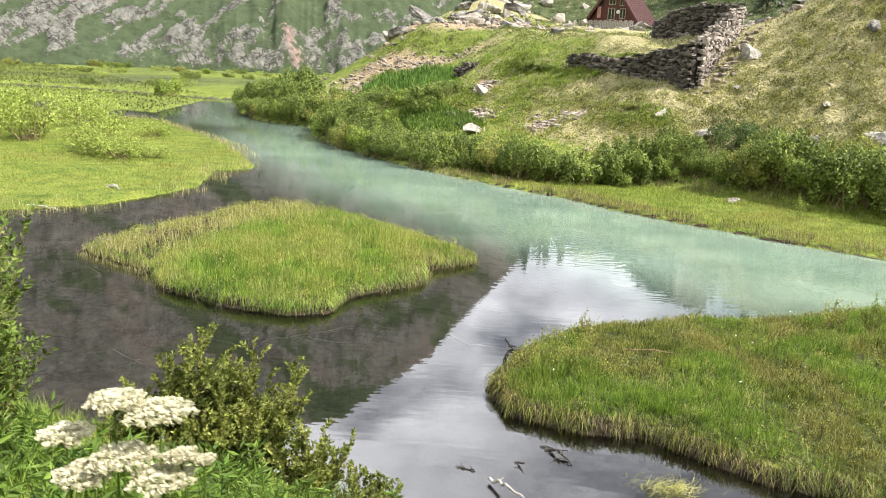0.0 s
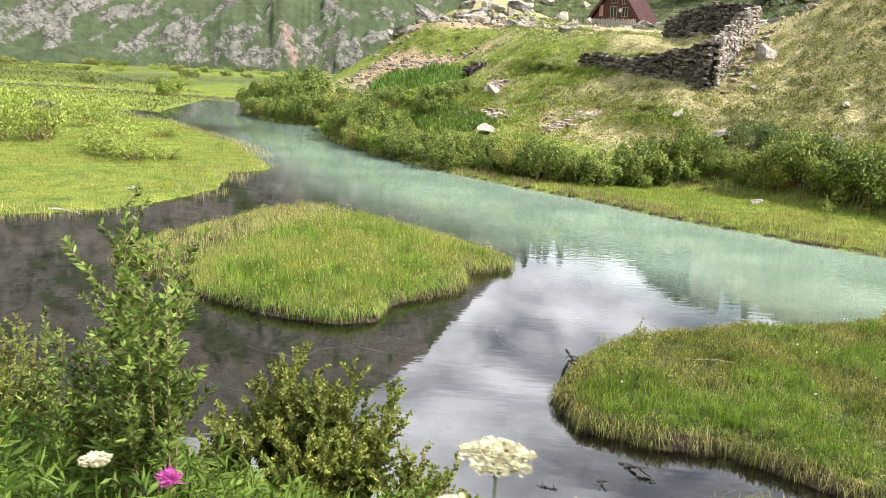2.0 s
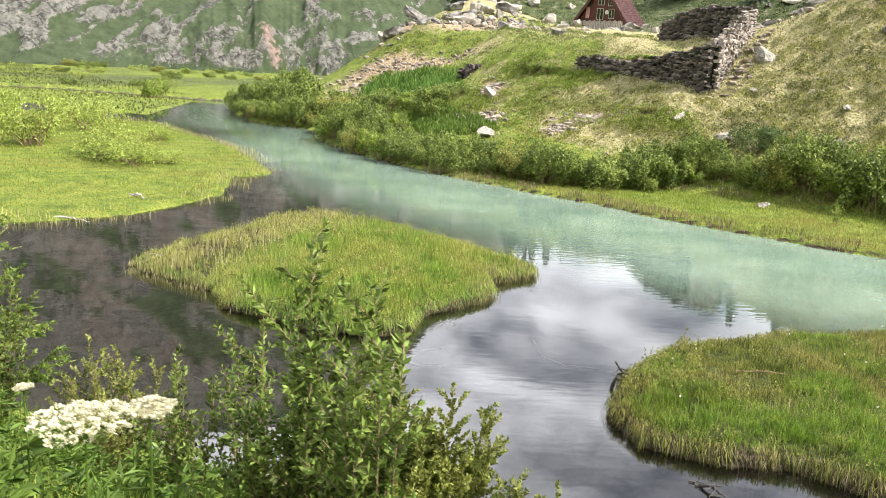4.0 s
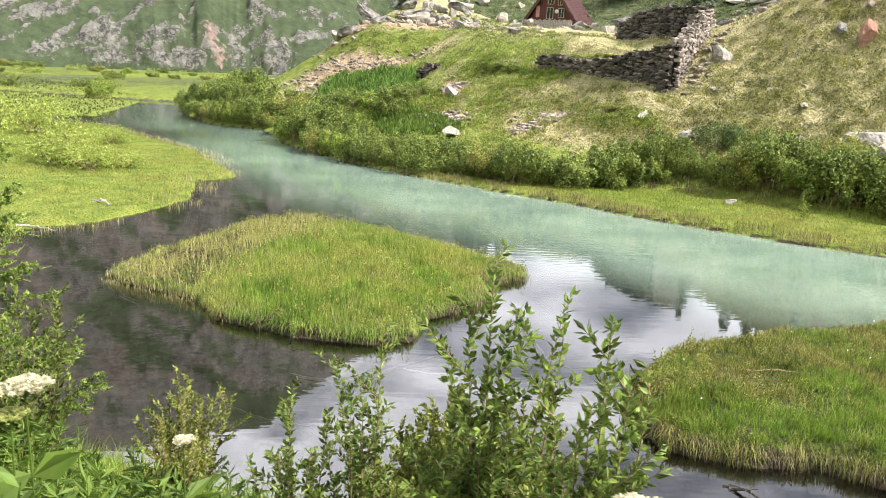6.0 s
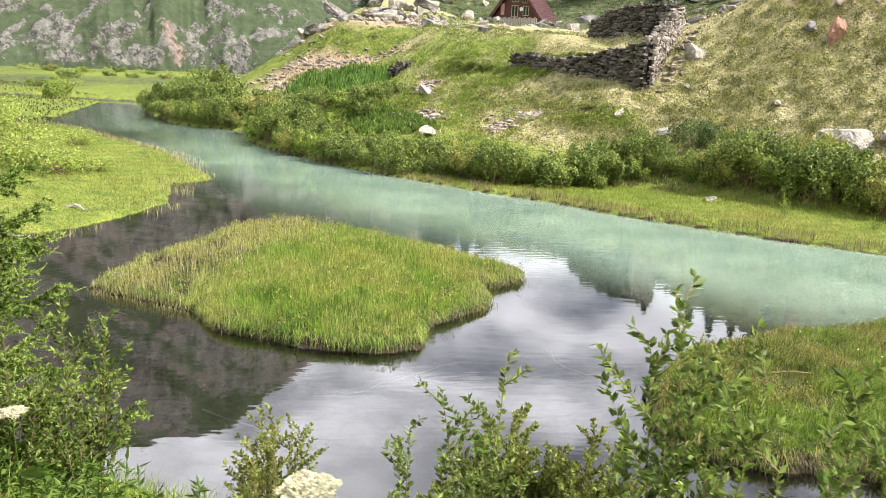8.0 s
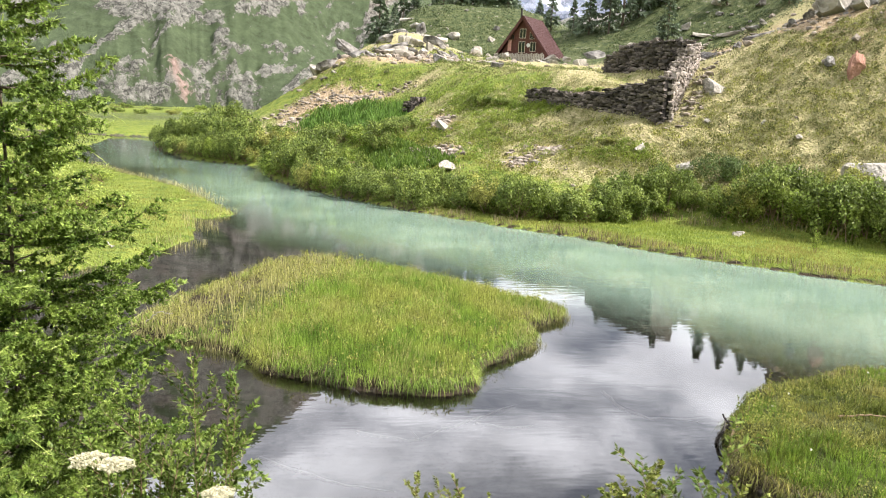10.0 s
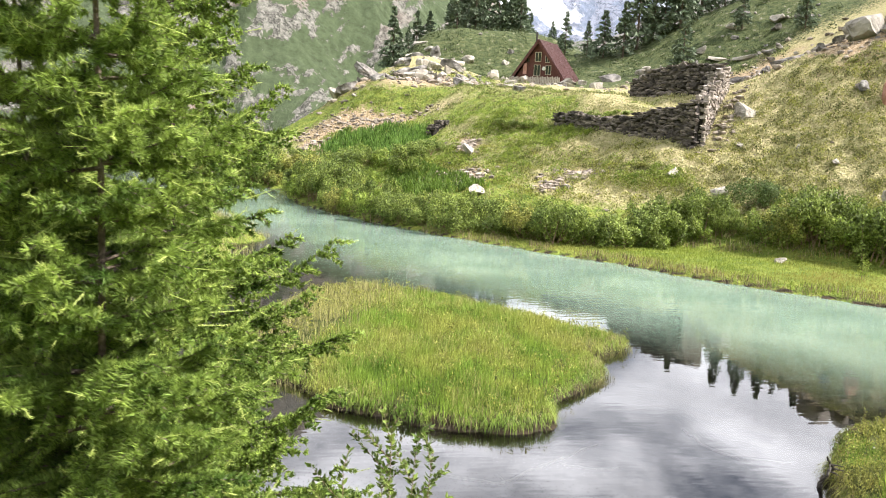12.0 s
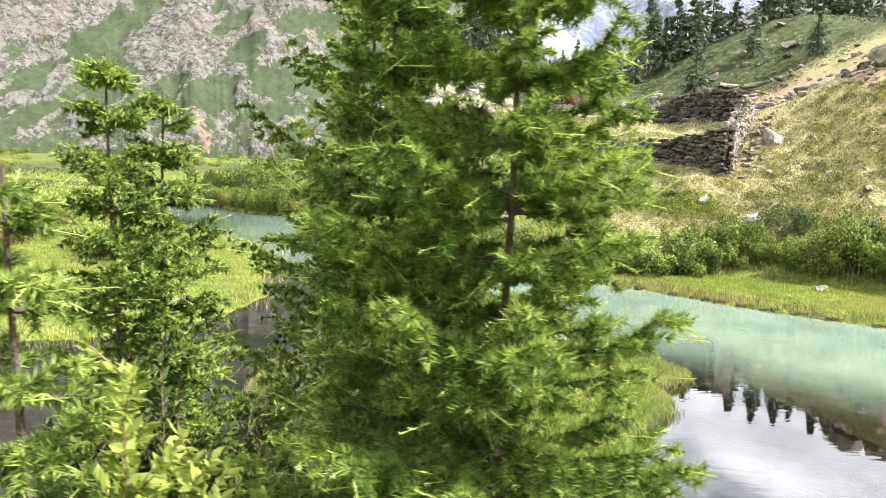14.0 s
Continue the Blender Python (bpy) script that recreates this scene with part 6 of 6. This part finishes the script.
for x, y, top, w, seed in ((-4.35, 7.35, 3.05, 1.0, 641), (-3.45, 7.15, 2.95, 1.0, 642), (-3.9, 6.7, 2.65, 1.1, 643), (-2.6, 6.7, 2.1, 0.9, 644), (-4.9, 6.9, 2.4, 0.8, 645), (-1.9, 6.3, 1.75, 0.8, 646)):
    shoot_willow("rounded olive-green shrub with fine leaves", x, y, top, seed, 36, w, 0.060, 0.55, SHRUB, "shrub", 0.0055, 0.8)
shoot_willow("small leafy bush on the grassy islet", 9.5, 17.0, 1.45, 651, 22, 0.55, 0.06, 0.45, None, "bush", 0.012)
shoot_willow("small leafy bush on the grassy islet", 8.6, 17.1, 1.25, 652, 22, 0.6, 0.06, 0.45, WILLOW_OLIVE, "bush", 0.012)
shoot_willow("small leafy bush on the islet's edge", 2.2, 15.9, 0.85, 653, 10, 0.5, 0.06, 0.45, WILLOW_OLIVE, "bush", 0.02)
shoot_willow("small leafy bush on the islet's edge", 1.2, 15.0, 0.75, 654, 8, 0.4, 0.06, 0.45, None, "bush", 0.02)
shoot_willow("small green bush on the far bank's grass", 14.6, 34.0, 1.4, 655, 8, 0.4, 0.09, 0.45, None, "bush", 0.02)
shoot_willow("low green bush on the far bank's grass", 17.6, 31.6, 0.9, 656, 12, 1.0, 0.09, 0.45, None, "bush", 0.02)

def herb_patch(label, poly, count, seed, mat_, leaf=0.06, high=0.3):
    r_ = np.random.default_rng(seed)
    c = scatter(poly, count, seed, 0.15)
    k_ = np.repeat(np.arange(len(c)), 34)
    o = r_.normal(size=(len(k_), 3)) * [0.09, 0.09, 0.0]
    o[:, 2] = r_.uniform(0.05, 1.0, len(k_)) * high * r_.uniform(0.6, 1.2, len(c))[k_]
    return stuff("herb_patch", *leaves(c[k_] + o, r_.normal(size=(len(k_), 3)) + [0, 0, 0.8], leaf, leaf * 0.45, seed), [mat_], label, "herbs")


herb_patch("leafy herb clumps among the islet's grass", islet_west, 420, 657, WILLOW_OLIVE, 0.045, 0.24)
herb_patch("leafy herb clumps along the islet's tip", [(0.2, 14.2), (0.0, 12.8), (1.2, 13.2), (3.2, 16.0), (2.2, 16.4)], 70, 658, WILLOW_OLIVE, 0.05, 0.36)
herb_patch("yellowish herb clumps among the island's sedge", ISLAND, 420, 659, WILLOW_OLIVE, 0.07, 0.42)

# herb layer of the near bank
r = np.random.default_rng(661)
n = 1500
along, off = r.uniform(-3.5, 12.5, n), 0.95 + 4.2 * r.random(n) ** 1.2
hx, hy = PATH_POINT[0] - along * 0.925 + off * 0.380, PATH_POINT[1] + along * 0.380 + off * 0.925
hz = ground_height(hx, hy)
hh = r.uniform(0.22, 0.66, n) * np.clip(0.55 + 0.25 * off, 0.5, 1.1)
stem_a = np.stack([hx, hy, hz], 1)
stem_b = stem_a + np.stack([r.normal(size=n) * 0.08, r.normal(size=n) * 0.08, hh], 1)
k = np.repeat(np.arange(n), 26)
u = r.uniform(0.15, 1.0, len(k))[:, None]
pp = stem_a[k] + (stem_b - stem_a)[k] * u
dd = r.normal(size=(len(k), 3)) * [1, 1, 0.3] + [0, 0, 0.45]
va, fa = leaves(pp, dd, 0.13, 0.03, 662)
vb, fb = rods(stem_a, stem_b, 0.004, 0.002, 3)
v_, f_, i_ = joined([(va, fa, 0), (vb, fb, 0)])
tagged(new("herb_layer", raw_mesh("herb_layer", v_, f_, [HERB], i_)), "bright green lance-leaved herbs covering the bank", "herbs", kind="stuff")
n = 16000
along, off = r.uniform(-4, 13, n), 0.9 + 8.0 * r.random(n)
gx_, gy_ = PATH_POINT[0] - along * 0.925 + off * 0.380, PATH_POINT[1] + along * 0.380 + off * 0.925
stuff("bank_grass", *blades(np.stack([gx_, gy_, ground_height(gx_, gy_)], 1), 0.42, 0.010, 0.8, 663), [SEDGE], "long green grass on the near bank")


# ---- flowers ----
def hogweed(label, x, y, top, seed, across=0.15, mat_=None):
    r = np.random.default_rng(seed)
    z0 = height(x, y)
    h = top - z0
    ob = thing("hogweed", label, "flower", pose(x, y, z0, 0, 0, r.uniform(0, 360)), "white umbels on the near bank")
    hub = np.array([0.0, 0.0, h - across * 0.33])
    part("stem", raw_mesh("stem", *tube([(0.02, 0.01, -0.05), (0.01, 0, h * 0.5), hub], [0.006, 0.005, 0.003], 6), [HERB]), ob)
    n_ = 24
    a, q = np.arange(n_) * 2.39996, np.sqrt((np.arange(n_) + 0.5) / n_) * across * 0.5
    tip = np.stack([np.cos(a) * q, np.sin(a) * q, h - 0.35 * q ** 2 / across + r.normal(size=n_) * 0.003], 1)
    bud = rock_mesh("umbel", (0.012, 0.012, 0.012), seed, HERB, 1, 4)
    head = part("umbel", bud, ob, "flat cream-white umbel")
    head.matrix_local = Matrix.Translation(hub)
    for j in range(n_):
        b, s = r.uniform(0, 2 * np.pi, 60), np.sqrt(r.uniform(0, 1, 60)) * across * 0.105
        pt = tip[j] - hub + np.stack([np.cos(b) * s, np.sin(b) * s, 0.007 - 25 * s * s + r.normal(size=60) * 0.0012], 1)
        dr = np.stack([np.cos(b), np.sin(b), r.uniform(0.1, 0.9, 60)], 1)
        v1, f1 = rods(np.zeros((1, 3)), tip[j:j + 1] - hub, 0.0016, 0.0010, 3)
        v2, f2 = leaves(pt, dr, 0.012, 0.011, seed + j)
        v, f, i = joined([(v1, f1, 0), (v2, f2, 1)])
        tagged(part("umbellet", raw_mesh("umbellet", v, f, [HERB, mat_ or UMBEL], i), head), kind="stuff")
    for j in range(6):
        base = np.array([[0, 0, r.uniform(0.1, 0.7) * h]])
        part("leaf", raw_mesh("leaf", *leaves(np.repeat(base, 3, 0), r.normal(size=(1, 3)) * [1, 1, 0.25] + r.normal(size=(3, 3)) * 0.25 + [0, 0, 0.2], 0.22, 0.09, seed + j), [HERB]), ob)
    return ob


for x, y, top, across in ((-1.71, -0.19, 5.64, 0.13), (-1.60, -0.17, 5.61, 0.16), (-1.83, -0.22, 5.55, 0.12), (-1.67, -0.24, 5.51, 0.15), (-1.57, -0.25, 5.46, 0.15),
                          (-1.76, -0.27, 5.47, 0.13), (-1.53, -0.21, 5.50, 0.07), (-1.47, -0.21, 5.49, 0.04), (-2.22, -0.36, 5.78, 0.12), (-2.14, -0.16, 5.80, 0.13),
                          (-3.36, 0.58, 5.29, 0.08), (-3.15, 0.38, 5.20, 0.08), (-4.58, 0.66, 5.70, 0.24), (-4.44, 0.74, 5.69, 0.12), (-6.0, 2.85, 4.73, 0.09),
                          (-6.16, 1.64, 5.56, 0.14), (-8.68, 4.5, 4.60, 0.18), (-8.42, 4.12, 4.76, 0.15), (-7.92, 4.03, 4.64, 0.14)):
    hogweed("cream-white flat umbel on a green stem", x, y, top, int(700 + abs(x * 37 + y * 91)), across)
hogweed("yellowish unripe umbel on a green stem", -6.2, 1.62, 5.46, 781, 0.09, leafy("unripe_umbel", (0.36, 0.40, 0.12), (0.52, 0.55, 0.22), 0.15, 0.3, 20.0))

thistle = thing("thistle", "magenta thistle head on a slim stem", "flower", pose(-3.02, 0.33, height(-3.02, 0.33)))
th = 5.42 - height(-3.02, 0.33)
part("stem", raw_mesh("stem", *rods([(0, 0, -0.05)], [(0, 0, th - 0.03)], 0.004, 0.003, 6), [HERB]), thistle)
r = np.random.default_rng(791)
d = r.normal(size=(420, 3)) * [1, 1, 0.5] + [0, 0, 0.9]
part("flower_head", raw_mesh("flower_head", *leaves(np.tile([[0, 0, th - 0.03]], (420, 1)) + r.normal(size=(420, 3)) * 0.006, d, 0.032, 0.005, 792), [THISTLE]), thistle)

p = scatter(ISLET, 26, 793, 0.4)
va = p + [0, 0, 0.34]
d = r.normal(size=(26 * 10, 3)) + [0, 0, 0.6]
stuff("white_flowers", *leaves(np.repeat(va, 10, 0), d, 0.03, 0.025, 794), [WHITE_PETAL], "scattered small white flowers in the grass", "flowers")


# ---- driftwood ----
def branch(label, points, thick, seed, mat_=None, name="branch", twigs=4):
    """A crooked dead branch through a few points, with short twigs."""
    r = np.random.default_rng(seed)
    p_ = np.array(points, float)
    t = np.linspace(0, len(p_) - 1, 14)
    line = np.stack([np.interp(t, np.arange(len(p_)), p_[:, c]) for c in range(3)], 1) + r.normal(size=(14, 3)) * thick * 0.5
    rad = thick * np.linspace(1, 0.35, 14)
    v1, f1 = tube(line, rad, 6)
    i = r.integers(3, 12, twigs)
    v2, f2 = rods(line[i], line[i] + r.normal(size=(twigs, 3)) * [1, 1, 0.25] * thick * 3.2, thick * 0.4, thick * 0.15, 4)
    v, f, _ = joined([(v1, f1, 0), (v2, f2, 0)])
    return tagged(new(name, raw_mesh(name, v, f, [mat_ or WET_WOOD])), label, "branch")


branch("long dark branch sunk in clear water", [(-7.1, 15.2, -0.20), (-6.0, 14.8, -0.16), (-4.9, 15.5, -0.13), (-3.6, 16.4, -0.10)], 0.045, 801, DEAD_WOOD)
branch("forked dark branch sunk in clear water", [(-4.6, 15.6, -0.15), (-4.0, 15.35, -0.15), (-3.4, 15.4, -0.15)], 0.03, 802, DEAD_WOOD)
branch("curved dark branch sunk in clear water", [(-1.2, 17.4, -0.16), (-1.1, 16.4, -0.18), (-0.5, 15.8, -0.18), (0.4, 15.6, -0.15)], 0.045, 803, DEAD_WOOD)
branch("long thin branch sunk off the island", [(-12.6, 20.6, -0.25), (-11.2, 19.6, -0.3), (-9.6, 18.0, -0.35), (-8.2, 17.0, -0.4)], 0.04, 804, DEAD_WOOD)
branch("thin branch sunk off the island", [(-5.0, 15.7, -0.25), (-4.3, 16.1, -0.2), (-3.6, 16.6, -0.2)], 0.03, 805, DEAD_WOOD)
branch("thin branch sunk in clear water", [(-9, 14.6, -0.4), (-7.6, 13.6, -0.4), (-6.4, 13.2, -0.4)], 0.035, 806, DEAD_WOOD)
branch("dark snag standing in the water", [(0.12, 14.3, -0.2), (0.18, 14.2, 0.2), (0.30, 14.15, 0.45), (0.1, 14.1, 0.62)], 0.05, 807, WET_WOOD, "snag", 7)
branch("bleached driftwood on the meadow's edge", [(-17.8, 32.9, 0.15), (-17.2, 32.4, 0.3), (-16.7, 31.8, 0.25)], 0.06, 808, DEAD_WOOD, "driftwood", 9)
branch("bleached driftwood lying in shallow water", [(-19.4, 27.9, 0.03), (-18.3, 28.0, 0.1), (-17.2, 27.6, 0.04)], 0.05, 809, DEAD_WOOD, "driftwood", 8)
branch("bleached twig arching over the sedge", [(-12.9, 21.6, 0.2), (-12.5, 21.5, 0.55), (-12.1, 21.4, 0.5)], 0.02, 810, DEAD_WOOD, "driftwood", 4)
branch("pale peeled branch at the near shore", [(-0.25, 9.2, 0.05), (0.0, 8.8, 0.2), (0.3, 8.3, 0.25)], 0.035, 811, DEAD_WOOD, "driftwood", 3)
branch("dark driftwood stranded near the islet", [(0.7, 10.5, -0.02), (0.95, 10.2, 0.08), (1.15, 9.95, 0.02)], 0.035, 812, WET_WOOD, "driftwood", 9)
branch("dark driftwood scrap in shallow water", [(-0.8, 9.6, -0.02), (-0.5, 9.5, 0.03)], 0.028, 813, WET_WOOD, "driftwood", 4)
branch("dark driftwood scrap in shallow water", [(0.2, 9.9, -0.02), (0.35, 9.7, 0.1)], 0.021, 814, WET_WOOD, "driftwood", 6)
branch("thin dark twig by the island's shore", [(-7.3, 16.75, -0.05), (-7.2, 16.7, 0.2), (-7.05, 16.6, 0.1)], 0.02, 815, WET_WOOD, "driftwood", 4)
branch("thin grey stick lying on the islet's grass", [(2.8, 14.35, 0.50), (3.5, 14.25, 0.55), (4.4, 14.25, 0.48)], 0.022, 816, TWIG, "driftwood", 2)
r = np.random.default_rng(817)
p = np.stack([r.normal(2.65, 0.24, 420), r.normal(9.32, 0.13, 420), r.uniform(-0.02, 0.07, 420)], 1)
stuff("drowned_grass", *blades(p, 0.10, 0.010, 3.2, 818, (1.2, -0.5)), [SEDGE_TIP], "yellowish grass combed flat in shallow water")
